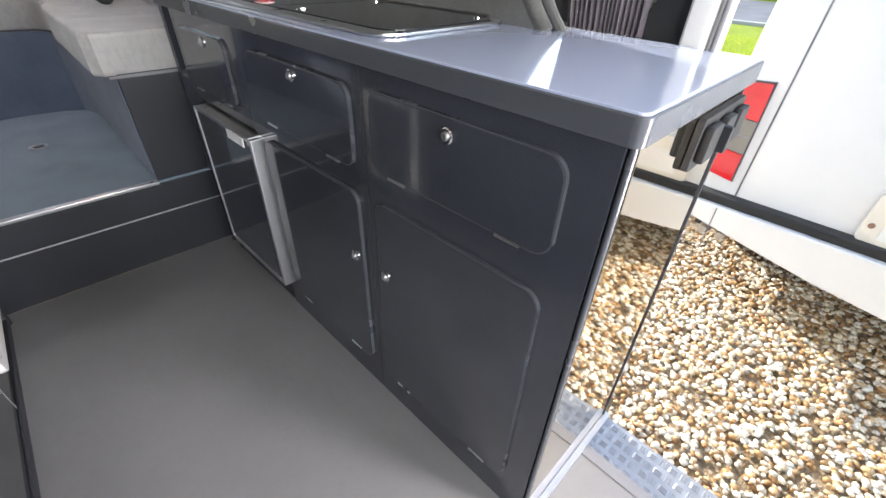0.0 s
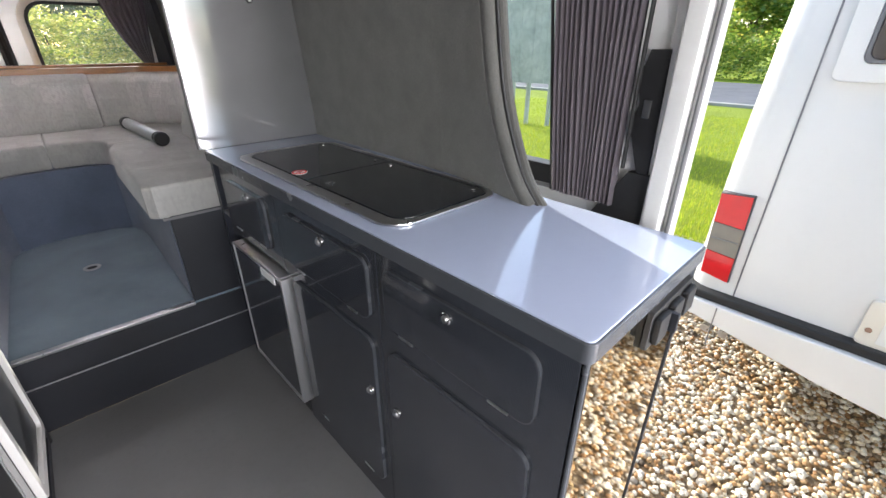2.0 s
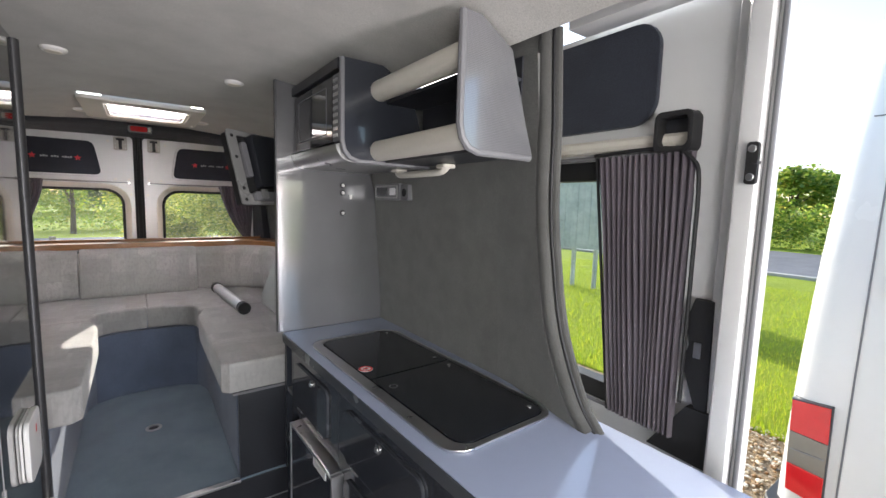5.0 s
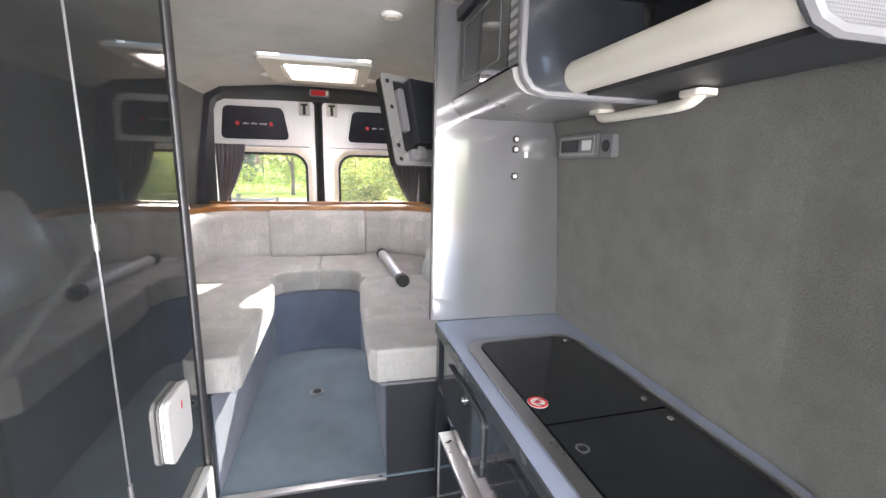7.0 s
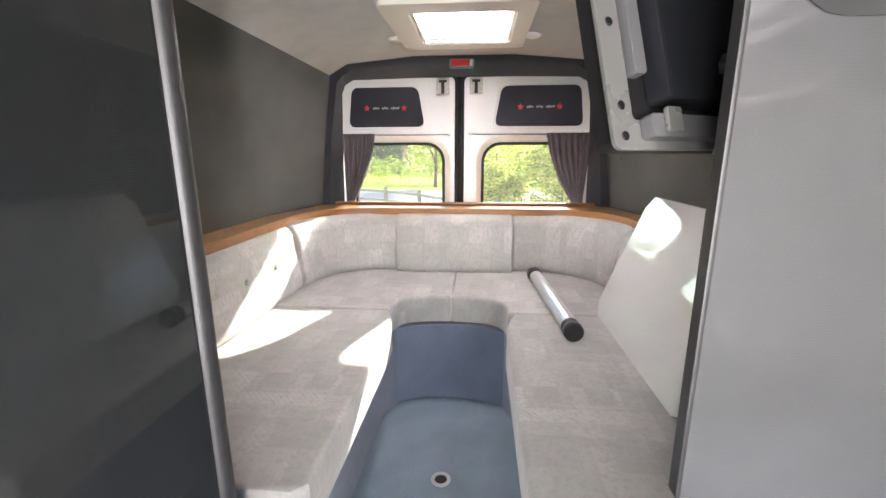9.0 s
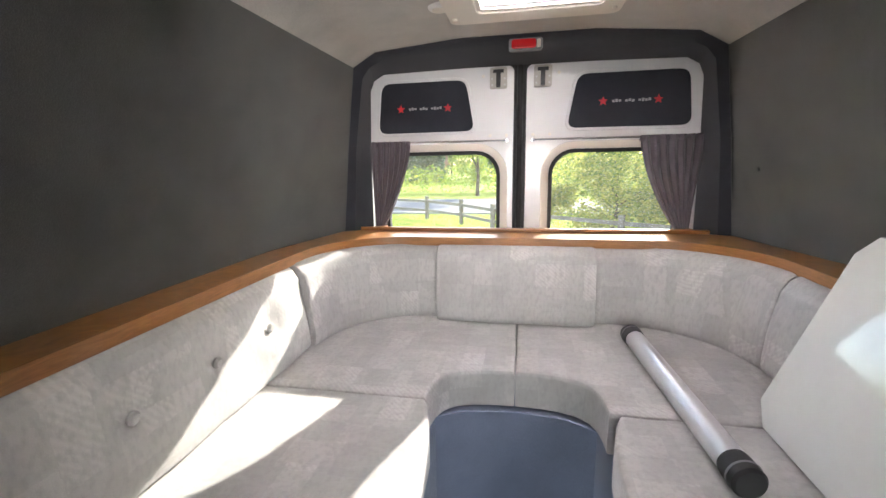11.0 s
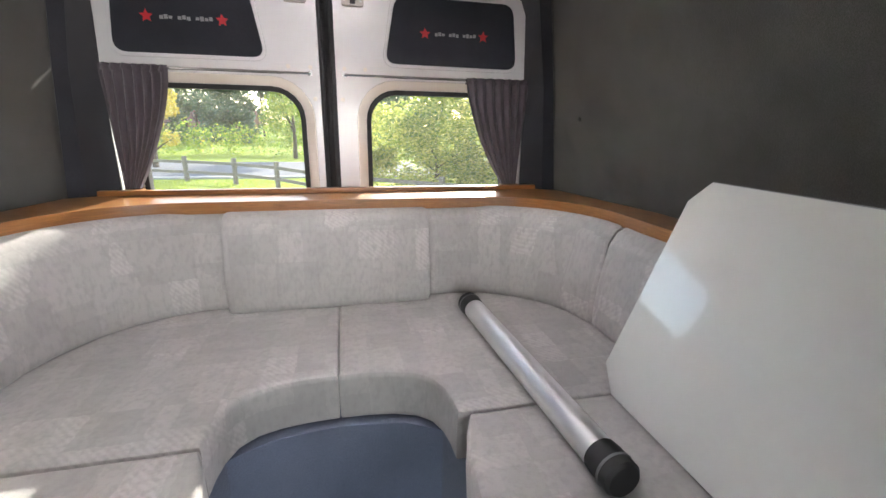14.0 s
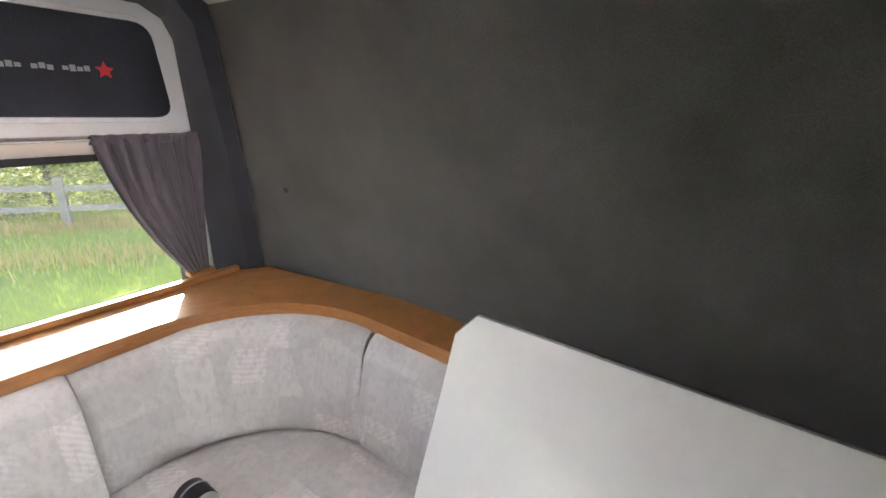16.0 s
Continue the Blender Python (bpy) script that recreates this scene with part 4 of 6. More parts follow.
for z in (0.02, 0.235, 0.44, 0.645):
    part("shelf", box(FX + 0.002, 0.80, 2.553, 2.617, z, z + 0.015, 0.002), M_GREYTRIM, u)

# fridge
fr = thing("fridge", (0.64, 2.335, 0.03), "small compressor fridge with a dark door and a silver side trim", "fridge")
part("body", box(0.470, 0.80, 2.100, 2.515, 0.05, 0.596, 0.004), M_DARK, fr)
dd = part("door", box(0.424, 0.466, 2.094, 2.460, 0.125, 0.580, 0.003), M_CARBON, fr)
part("door_trim", box(0.421, 0.469, 2.080, 2.0935, 0.110, 0.592, 0.004), M_ALU, dd, "silver door edge profile")
part("door_trim", box(0.421, 0.469, 2.458, 2.470, 0.110, 0.590, 0.003), M_ALU, dd, "silver door edge profile")
part("handle", box(0.422, 0.469, 2.097, 2.457, 0.5805, 0.593, 0.003), M_STEEL, dd, "silver grip along the top of the door")
part("handle_grip", box(0.416, 0.4205, 2.12, 2.22, 0.562, 0.588, 0.002), M_PLAST, dd)
part("door_trim", box(0.421, 0.469, 2.094, 2.462, 0.110, 0.126, 0.003), M_ALU, dd, "silver door edge profile")
part("plinth", box(0.462, 0.80, 2.122, 2.536, 0.001, 0.049), M_DARK, fr)

# worktop
wt = thing("worktop", (0.65, 1.89, 0.845), "pale grey laminate worktop tinted for sky reflection, rounded corners, dark edging", "worktop")
to_wall = lambda ring: [(x + 0.045 if x > 0.8 and y > 2 else x, y) for x, y in ring]
wr = to_wall(rrect(0.448, 0.864, 1.158, 2.624, (0.012, 0.004, 0.003, 0.003)))
part("top", prism(wr, "z", 0.846, 0.882, 0.0025), M_TOP, wt)
grow = to_wall(rrect(0.444, 0.8635, 1.154, 2.6238, (0.015, 0.004, 0.003, 0.003)))
part("edging", prism(grow, "z", 0.8465, 0.8790, 0.004, 3), M_EDGE, wt, "dark rounded edge band")
ep = thing("end_panel", (0.62, 1.164, 0.0), "highly polished bronze-tinted end panel of the kitchen, mirroring the gravel", "end panel")
part("panel", box(FX + 0.004, 0.815, 1.160, 1.170, 0.001, 0.8455, 0.001), M_MIRROR, ep)
part("corner_post", tube([(FX + 0.004, 1.166, 0.001), (FX + 0.004, 1.166, 0.845)], 0.0045, 10), M_EDGE, ep)
part("edge_strip", box(0.815, 0.822, 1.157, 1.171, 0.001, 0.845, 0.001), M_DARK, ep)
part("foot_strip", box(FX + 0.01, 0.83, 1.146, 1.1595, 0.001, 0.010, 0.001), M_ALU, ep)
so = thing("outlet_box", (0.73, 1.15, 0.77), "black twin outlet box with a flap on the kitchen end panel", "socket outlet")
part("plate", prism(rrect(0.635, 0.818, 0.765, 0.838, 0.008), "y", 1.150, 1.1595, 0.002), M_BLACK, so)
for x in (0.665, 0.725, 0.785):
    part("flap", prism(rrect(x - 0.022, x + 0.022, 0.778, 0.828, 0.006), "y", 1.138, 1.1495, 0.004), M_BLACK, so)
part("lever", box(0.690, 0.700, 1.128, 1.1495, 0.785, 0.822, 0.003), M_DARK, so)

# hob and sink with glass lids
hb = thing("hob_and_sink", (0.65, 2.02, 0.882), "built-in steel hob and sink under two black glass lids", "hob")
part("rim", ring_frame(rrect(0.482, 0.818, 1.600, 2.440, 0.055), rrect(0.515, 0.806, 1.617, 2.424, 0.045), "z", 0.8825, 0.8885, 0.002), M_STEEL, hb)
part("tray", prism(rrect(0.513, 0.808, 1.615, 2.426, 0.046), "z", 0.8825, 0.8840), M_BLACK, hb)
for a, b, rr in ((1.621, 2.026, (0.04, 0.04, 0.004, 0.004)), (2.032, 2.420, (0.004, 0.004, 0.04, 0.04))):
    lid = part("glass_lid", prism(rrect(0.519, 0.802, a, b, rr), "z", 0.8845, 0.8895, 0.0012), M_BLKGL, hb, "black glass lid")
    for x, y in ((0.775, a + 0.035), (0.775, b - 0.035)):
        part("lid_stud", disc((x, y, 0.8897), (0, 0, 1), 0.007, 0.003, 0.001, 14), M_CHROME, lid)
    ky = b - 0.075 if a < 1.8 else a + 0.07
    part("finger_hole", ring_frame([(0.548 + 0.013 * math.cos(t), ky + 0.013 * math.sin(t)) for t in np.linspace(0, 6.283, 21)[:-1]], [(0.548 + 0.009 * math.cos(t), ky + 0.009 * math.sin(t)) for t in np.linspace(0, 6.283, 21)[:-1]], "z", 0.8897, 0.8908), M_CHROME, lid)
part("hinge_bar", box(0.808, 0.816, 1.66, 2.38, 0.8887, 0.893, 0.0015), M_STEEL, hb)
st = part("sticker", disc((0.540, 2.105, 0.8897), (0, 0, 1), 0.022, 0.0008, 0.0, 24), M_PLAST, hb, "round white sticker with a red ring")
part("sticker_ring", ring_frame([(0.540 + 0.021 * math.cos(t), 2.105 + 0.021 * math.sin(t)) for t in np.linspace(0, 6.283, 25)[:-1]], [(0.540 + 0.016 * math.cos(t), 2.105 + 0.016 * math.sin(t)) for t in np.linspace(0, 6.283, 25)[:-1]], "z", 0.8906, 0.8912), M_REDINK, st)
part("sticker_bar", box(0.532, 0.548, 2.102, 2.108, 0.8906, 0.8912), M_REDINK, st)

# the whole run stands slightly askew, its far end nearer the gangway
SKEW = Matrix.Translation((0.458, 1.16, 0)) @ Matrix.Rotation(radians(1.5), 4, "Z") @ Matrix.Translation((-0.458, -1.16, 0))
for ob in list(bpy.data.objects):
    if not ob.parent and ob.name.split(".")[0] in ("kitchen_unit", "shelf_column", "fridge", "worktop", "end_panel", "outlet_box", "hob_and_sink"):
        ob.matrix_world = SKEW @ Matrix.Translation(ob.location)

# tall partition at the end of the worktop
pt = thing("partition", (0.62, 2.635, 0.30), "glossy silver carbon-weave partition at the end of the worktop", "partition")
part("panel", prism([(0.397, 0.884), (0.835, 0.884), (0.835, 0.95), (0.796, 1.45), (0.688, 1.762), (0.585, 1.812), (0.397, 1.835)], "y", 2.627, 2.645), M_SILVER, pt)
part("lower_panel", box(0.42, 0.835, 2.629, 2.645, 0.312, 0.8835), M_DARK, pt, "charcoal lower panel")
part("edge_strip", box(0.390, 0.397, 2.624, 2.648, 0.884, 1.836, 0.002), M_STRIP, pt, "thin grey edge strip")
for z in (1.555, 1.463, 1.433, 1.350):
    k = part("fixing", disc((0.653, 2.627, z), (0, -1, 0), 0.0115, 0.006, 0.002, 16), M_BLACK, pt, "black screw cup with a chrome screw")
    part("screw", disc((0.653, 2.621, z), (0, -1, 0), 0.0068, 0.004, 0.003, 14), M_PLAST, k, "white domed cap")
part("switch", box(0.683, 0.694, 2.624, 2.627, 1.408, 1.426, 0.001), M_PLAST, pt)

# wall cabinet: open shelves, divider, microwave locker
wc = thing("wall_cabinet", (0.66, 2.1, 1.50), "silver carbon-weave wall cabinet with two open shelves and cream rails", "wall cabinet")


def cab_side(y0, y1, x0, zlow):
    pts = [(x0, 1.812), (x0, zlow + 0.05)]
    pts += [(x0 + 0.05 - 0.05 * math.cos(radians(a)), zlow + 0.05 - 0.05 * math.sin(radians(a))) for a in range(15, 91, 15)]
    pts += [(0.770, zlow), (0.740, 1.60), (0.686, 1.76), (0.59, 1.812)]
    return prism(pts, "y", y0, y1, 0.002)


part("end_panel", cab_side(1.704, 1.720, 0.545, 1.520), M_WEAVE, wc)
part("end_edge", tube([(0.545, 1.712, 1.812), (0.545, 1.712, 1.575), (0.552, 1.712, 1.548), (0.568, 1.712, 1.529), (0.595, 1.712, 1.520), (0.765, 1.712, 1.520)], 0.0095, 8), M_GREYTRIM, wc, "grey rounded edging")
part("divider", cab_side(2.158, 2.174, 0.462, 1.522), M_CARBON, wc)
part("divider_edge", tube([(0.462, 2.166, 1.812), (0.462, 2.166, 1.577), (0.469, 2.166, 1.550), (0.485, 2.166, 1.531), (0.512, 2.166, 1.522), (0.765, 2.166, 1.522)], 0.0095, 8), M_GREYTRIM, wc, "grey rounded edging")
part("bottom", box(0.60, 0.765, 1.7205, 2.1575, 1.522, 1.532, 0.001), M_DARK, wc)
part("back", prism([(1.7205, 1.535), (2.1575, 1.535), (2.1575, 1.76), (1.7205, 1.76)], "x", 0.735, 0.740), M_DARK, wc)
part("shelf", box(0.60, 0.734, 1.7205, 2.1575, 1.700, 1.710, 0.001), M_DARK, wc)
for z in (1.556, 1.735):
    part("rail", tube([(0.578, 1.7205, z), (0.578, 2.1575, z)], 0.031, 24), M_CREAM, wc, "thick cream padded shelf rail")
mw_y0, mw_y1 = 2.175, 2.625
part("locker_bottom", prism([(0.445, 1.566), (0.449, 1.548), (0.460, 1.532), (0.478, 1.521), (0.50, 1.517), (0.765, 1.517), (0.765, 1.545), (0.50, 1.547), (0.47, 1.560), (0.465, 1.572)], "y", mw_y0, mw_y1, 0.001), M_SATIN, wc, "rounded silver locker bottom")
part("locker_top", box(0.45, 0.70, mw_y0, mw_y1, 1.782, 1.812, 0.002), M_DARK, wc)
mw = thing("microwave", (0.57, 2.40, 1.573), "black glass microwave oven built into the wall cabinet", "microwave")
part("body", box(0.472, 0.70, mw_y0 + 0.004, mw_y1 - 0.004, 1.574, 1.778, 0.003), M_DARK, mw)
part("door", box(0.459, 0.4715, mw_y0 + 0.062, mw_y1 - 0.012, 1.578, 1.774, 0.003), M_BLKGL, mw)
part("door_window", ring_frame(rrect(mw_y0 + 0.11, mw_y1 - 0.06, 1.605, 1.75, 0.008), rrect(mw_y0 + 0.113, mw_y1 - 0.063, 1.608, 1.747, 0.007), "x", 0.4575, 0.4588), M_GREYTRIM, mw)
part("control_strip", box(0.459, 0.4715, mw_y0 + 0.006, mw_y0 + 0.060, 1.578, 1.774, 0.003), M_GREYTRIM, mw)
for k in range(9):
    part("button", box(0.4555, 0.4585, mw_y0 + 0.016, mw_y0 + 0.050, 1.590 + k * 0.020, 1.600 + k * 0.020, 0.001), M_ALU, mw)

gr = thing("grab_rail", (0.737, 2.16, 1.48), "cream plastic grab rail fixed under the wall cabinet", "grab rail")
part("bar", tube(fine_path([(0.735, 2.318, 1.518), (0.732, 2.308, 1.506), (0.728, 2.28, 1.497), (0.728, 2.16, 1.496), (0.728, 2.05, 1.497), (0.732, 2.022, 1.506), (0.735, 2.012, 1.518)]), 0.011, 12), M_CREAM, gr)
for y in (2.308, 2.022):
    part("boss", prism(rrect(0.712, 0.758, y - 0.026, y + 0.026, 0.012), "z", 1.508, 1.520, 0.003), M_CREAM, gr)

sk = thing("control_panel", (0.80, 2.47, 1.40), "grey control panel with a small display on the kitchen wall", "control panel")
part("plate", prism(rrect(2.385, 2.585, 1.408, 1.474, 0.008), "x", 0.780, 0.8005, 0.003), M_GREYTRIM, sk)
part("display", prism(rrect(2.475, 2.57, 1.425, 1.458, 0.003), "x", 0.777, 0.7795, 0.001), M_BLKGL, sk)
part("keys", prism(rrect(2.41, 2.455, 1.428, 1.456, 0.004), "x", 0.777, 0.7795, 0.001), M_ALU, sk)
part("display_rim", ring_frame(rrect(2.395, 2.577, 1.416, 1.467, 0.004), rrect(2.40, 2.572, 1.421, 1.462, 0.003), "x", 0.7775, 0.7799), M_SATIN, sk)
s2 = thing("power_socket", (0.80, 2.345, 1.40), "small dark twelve-volt socket on the kitchen wall", "socket outlet")
part("plate", prism(rrect(2.322, 2.374, 1.408, 1.468, 0.006), "x", 0.782, 0.803, 0.003), M_GREYTRIM, s2)
part("hole", disc((0.782, 2.348, 1.438), (-1, 0, 0), 0.015, 0.003, 0.001), M_BLACK, s2)

# television folded behind the partition
tv = thing("television", (0.45, 2.72, 1.35), "flat dark television on a folding arm behind the partition", "television")
rot = Matrix.Translation((0.455, 2.845, 1.502)) @ Matrix.Rotation(radians(30), 4, "Z") @ Matrix.Rotation(radians(-17), 4, "X")


def tv_part(name, bm, m, label="", parent=tv):
    bmesh.ops.transform(bm, matrix=rot, verts=bm.verts)
    return part(name, bm, m, parent, label)


cs = tv_part("case", prism(rrect(-0.203, 0.22, -0.125, 0.165, 0.012), "y", 0.012, 0.045, 0.004), M_BLACK)
tv_part("rear_hump", prism(rrect(-0.125, 0.15, -0.065, 0.15, 0.012), "y", -0.03, 0.0115, 0.006), M_DARK, "", cs)
tv_part("bezel", ring_frame(rrect(-0.208, 0.225, -0.13, 0.17, 0.014), rrect(-0.165, 0.19, -0.085, 0.15, 0.008), "y", 0.004, 0.0118, 0.002), M_SATIN, "silver-grey rear frame", cs)
for z in (-0.110, -0.065, 0.06, 0.145):
    tv_part("screw", disc((-0.186, 0.004, z), (0, -1, 0), 0.007, 0.002, 0.001, 12), M_BLACK, "", cs)
tv_part("screen", box(-0.195, 0.21, 0.0455, 0.048, -0.115, 0.155), M_BLKGL, "black screen", cs)
tv_part("stiffening_rib", prism(rrect(-0.160, -0.135, -0.02, 0.12, 0.008), "y", -0.008, 0.0118, 0.003), M_GREYTRIM, "", cs)
tv_part("lower_block", prism(rrect(-0.155, 0.10, -0.118, -0.082, 0.008), "y", -0.018, 0.0038, 0.004), M_GREYTRIM, "", cs)
tv_part("lower_clip", prism(rrect(-0.130, -0.100, -0.112, -0.075, 0.004), "y", -0.026, -0.0182, 0.002), M_SATIN, "", cs)
part("arm", join(box(0.50, 0.60, 2.646, 2.66, 1.44, 1.56, 0.004), tube([(0.55, 2.66, 1.50), (0.47, 2.80, 1.50)], 0.02, 8)), M_DARK, tv)

# ---------- washroom cubicle ----------
wcub = thing("cubicle", (-0.58, 1.9, 0.0), "tall black glossy washroom cubicle with an aluminium corner strip", "cubicle")
part("side_panel", box(-0.302, -0.287, 2.190, 2.612, 0.001, 1.806, 0.001), M_GLOSS, wcub)
part("side_panel", box(-0.302, -0.287, 1.15, 2.182, 0.001, 1.806, 0.001), M_GLOSS, wcub)
part("end_wall", box(-0.70, -0.303, 2.60, 2.616, 0.001, 1.77), M_GLOSS, wcub)
part("front_wall", box(-0.70, -0.303, 1.15, 1.166, 0.001, 1.77), M_GLOSS, wcub)
part("corner_strip", tube([(-0.292, 2.612, 0.001), (-0.292, 2.612, 1.808)], 0.017, 16), M_STRIP, wcub, "rounded aluminium corner strip")
part("door_strip", box(-0.298, -0.2858, 2.1840, 2.1880, 0.001, 1.806, 0.0008), M_ALU, wcub, "bright chrome strip at the door joint")
for z in (0.35, 0.74, 1.245, 1.70):
    part("hinge", box(-0.288, -0.2835, 2.181, 2.190, z - 0.024, z + 0.024, 0.002), M_ALU, wcub, "small pale hinge")
kn = part("latch", disc((-0.2868, 1.775, 1.245), (1, 0, 0), 0.020, 0.006, 0.003, 24), M_CHROME, wcub, "round chrome push latch")
part("latch_button", disc((-0.2806, 1.775, 1.245), (1, 0, 0), 0.012, 0.005, 0.003, 20), M_PLAST, kn)
part("floor_trim", box(-0.2868, -0.280, 1.15, 2.60, 0.001, 0.03, 0.002), M_DARK, wcub)
ob = thing("shower_hatch", (-0.27, 2.37, 0.70), "white square plastic hatch with rounded corners on the cubicle wall", "hatch")
part("rim", prism(rrect(2.332, 2.468, 0.682, 0.838, 0.026), "x", -0.2868, -0.2815, 0.002), M_PLAST, ob)
part("lid", prism(rrect(2.330, 2.470, 0.680, 0.840, 0.028), "x", -0.2795, -0.268, 0.004, 3), M_PLAST, ob)
part("gasket", prism(rrect(2.336, 2.464, 0.686, 0.834, 0.024), "x", -0.2814, -0.2796), M_BLACK, ob)
part("mark", box(-0.2678, -0.2672, 2.408, 2.415, 0.785, 0.806), M_REDINK, ob)
ob = thing("service_hatch", (-0.27, 2.41, 0.08), "white-framed service hatch low on the cubicle wall", "hatch")
part("frame", ring_frame(rrect(2.24, 2.588, 0.09, 0.505, 0.03), rrect(2.27, 2.561, 0.12, 0.475, 0.02), "x", -0.2868, -0.268, 0.004), M_PLAST, ob)
part("flap", box(-0.2866, -0.280, 2.272, 2.559, 0.122, 0.473, 0.001), M_DARK, ob)

# ---------- ceiling fittings ----------
rl = thing("rooflight", (0.015, 3.815, 1.83), "cream-framed rooflight with a translucent white dome", "rooflight")
part("frame", ring_frame(rrect(-0.245, 0.278, 3.53, 4.125, 0.03), rrect(-0.150, 0.215, 3.63, 4.035, 0.02), "z", 1.832, 1.851, 0.005), M_CREAM, rl)
part("well", ring_frame(rrect(-0.155, 0.220, 3.625, 4.040, 0.02), rrect(-0.149, 0.214, 3.631, 4.034, 0.02), "z", 1.84, 1.96), M_CREAM, rl)
part("dome", prism(rrect(-0.148, 0.213, 3.632, 4.033, 0.02), "z", 1.868, 1.873), M_DOME, rl, "translucent white pane")
part("inner_frame", ring_frame(rrect(-0.149, 0.214, 3.631, 4.034, 0.02), rrect(-0.138, 0.203, 3.642, 4.020, 0.015), "z", 1.838, 1.850, 0.002), M_CREAM, rl)
for k in range(1, 6):
    part("blind_pleat", box(-0.147, 0.212, 3.64 + k * 0.062, 3.643 + k * 0.062, 1.8655, 1.8675), M_CREAM, rl)
part("blind_bar", box(-0.148, 0.213, 4.015, 4.033, 1.846, 1.858, 0.003), M_GREYTRIM, rl)
for x in (-0.235, 0.265):
    part("knob", disc((x + 0.01 * (1 if x < 0 else -1), 4.06, 1.8318), (0, 0, -1), 0.008, 0.006, 0.002, 10), M_CREAM, rl)
spot = thing("spotlight", (-0.228, 2.814, 1.83), "small round pale ceiling spotlight, unlit", "ceiling light", "ceiling spotlights")
part("ring", disc((-0.228, 2.814, 1.8535), (0, 0, -1), 0.034, 0.012, 0.005, 24), M_PLAST, spot)
part("lens", disc((-0.228, 2.814, 1.8413), (0, 0, -1), 0.022, 0.003, 0.001, 20), M_CREAM, spot)
for x, y in ((0.292, 2.84), (-0.262, 3.99), (0.305, 3.98), (-0.228, 1.6), (0.292, 1.6)):
    copy_thing(spot, pose(x, y, 1.828))
bl = thing("brake_light", (-0.003, 4.36, 1.795), "red high-level brake lamp in a grey housing above the rear doors", "lamp")
part("housing", prism(rrect(-0.066, 0.060, 1.795, 1.840, 0.012), "y", 4.345, 4.372, 0.004), M_GREYTRIM, bl)
part("lens", prism(rrect(-0.055, 0.036, 1.801, 1.834, 0.010), "y", 4.338, 4.3445, 0.003), M_RED, bl, "red lens")
part("clip", box(0.038, 0.052, 4.339, 4.3445, 1.803, 1.832, 0.002), M_CREAM, bl)

# ---------- open side door ----------
sd = thing("door_3", (0.98, 1.8, -0.25), "white sliding side door pushed half open, with a dark-framed window", "door", kind="structure")
dout, dwin = rrect(1.28, 2.50, -0.25, 1.85, 0.02), rrect(1.40, 2.36, 0.90, 1.515, 0.07)
part("skin", ring_frame(dout, dwin, "x", 0.955, 0.985, 0.003), M_WHITE, sd)
part("edge_return", box(0.905, 0.9545, 1.2685, 1.312, -0.25, 1.85, 0.012, 3), M_WHITE, sd)
part("edge_flange", box(0.922, 0.958, 1.252, 1.268, -0.25, 1.85, 0.005, 3), M_WHITE, sd)
part("edge_seal", tube([(0.918, 1.256, -0.2), (0.918, 1.256, 1.85)], 0.005, 8), M_GREYTRIM, sd)
part("stiffener", box(0.938, 0.9545, 1.318, 1.338, -0.2, 1.85, 0.006, 3), M_WHITE, sd)
part("window_frame", ring_frame(rrect(1.405, 2.375, 0.895, 1.52, 0.08), rrect(1.435, 2.335, 0.945, 1.47, 0.05), "x", 0.945, 0.992, 0.004), M_BLACK, sd, "black window frame")
g = part("pane", prism(rrect(1.424, 2.336, 0.944, 1.471, 0.05), "x", 0.970, 0.974), M_GLASS, sd, "clear window pane")
g.visible_shadow = False
part("upper_pad", prism(rrect(1.49, 2.45, 1.595, 1.83, 0.06), "x", 0.935, 0.9545, 0.006), M_DOORHALF, sd, "navy felt panel")
part("trim_rail", tube([(0.945, 1.40, 1.553), (0.945, 2.45, 1.56)], 0.018, 10), M_CREAM, sd)
hd = part("handle_box", ring_frame(rrect(1.392, 1.474, 1.525, 1.612, 0.016), rrect(1.402, 1.464, 1.537, 1.600, 0.012), "x", 0.905, 0.9545, 0.003), M_BLACK, sd, "black recessed pull handle")
part("handle_back", box(0.940, 0.9545, 1.40, 1.466, 1.538, 1.612), M_DARK, hd)
cp = part("striker", prism(rrect(1.268, 1.288, 1.452, 1.530, 0.006), "x", 0.893, 0.9045, 0.002), M_BLACK, sd, "black striker plate with bolts")
for z in (1.465, 1.517):
    part("bolt", disc((0.893, 1.278, z), (-1, 0, 0), 0.007, 0.004, 0.001, 12), M_STEEL, cp)
part("striker_pin", box(0.87, 0.893, 1.262, 1.272, 1.488, 1.493), M_BLACK, cp)
part("lock_box", prism([(1.325, 0.97), (1.330, 1.212), (1.368, 1.212), (1.382, 1.16), (1.372, 1.11), (1.384, 1.07), (1.350, 0.97)], "x", 0.932, 0.9545, 0.004), M_BLACK, sd, "black lock cover")
part("lock_foot", prism([(1.305, 0.845), (1.445, 0.85), (1.40, 0.92), (1.365, 0.972), (1.312, 0.972)], "x", 0.928, 0.9545, 0.004), M_BLACK, sd, "black lower cover")
part("lever", box(0.927, 0.9315, 1.345, 1.360, 1.085, 1.120, 0.002), M_STEEL, sd)
def push_out(ob):
    """Carries the door and its curtain out to the rail on which the door runs."""
    x, y, z = ob.location
    ob.location = (x + 0.04, 0.96 + 1.043 * (y - 0.96), 1.361 + 1.043 * (z - 1.361))
    ob.scale = (1, 1.043, 1.043)


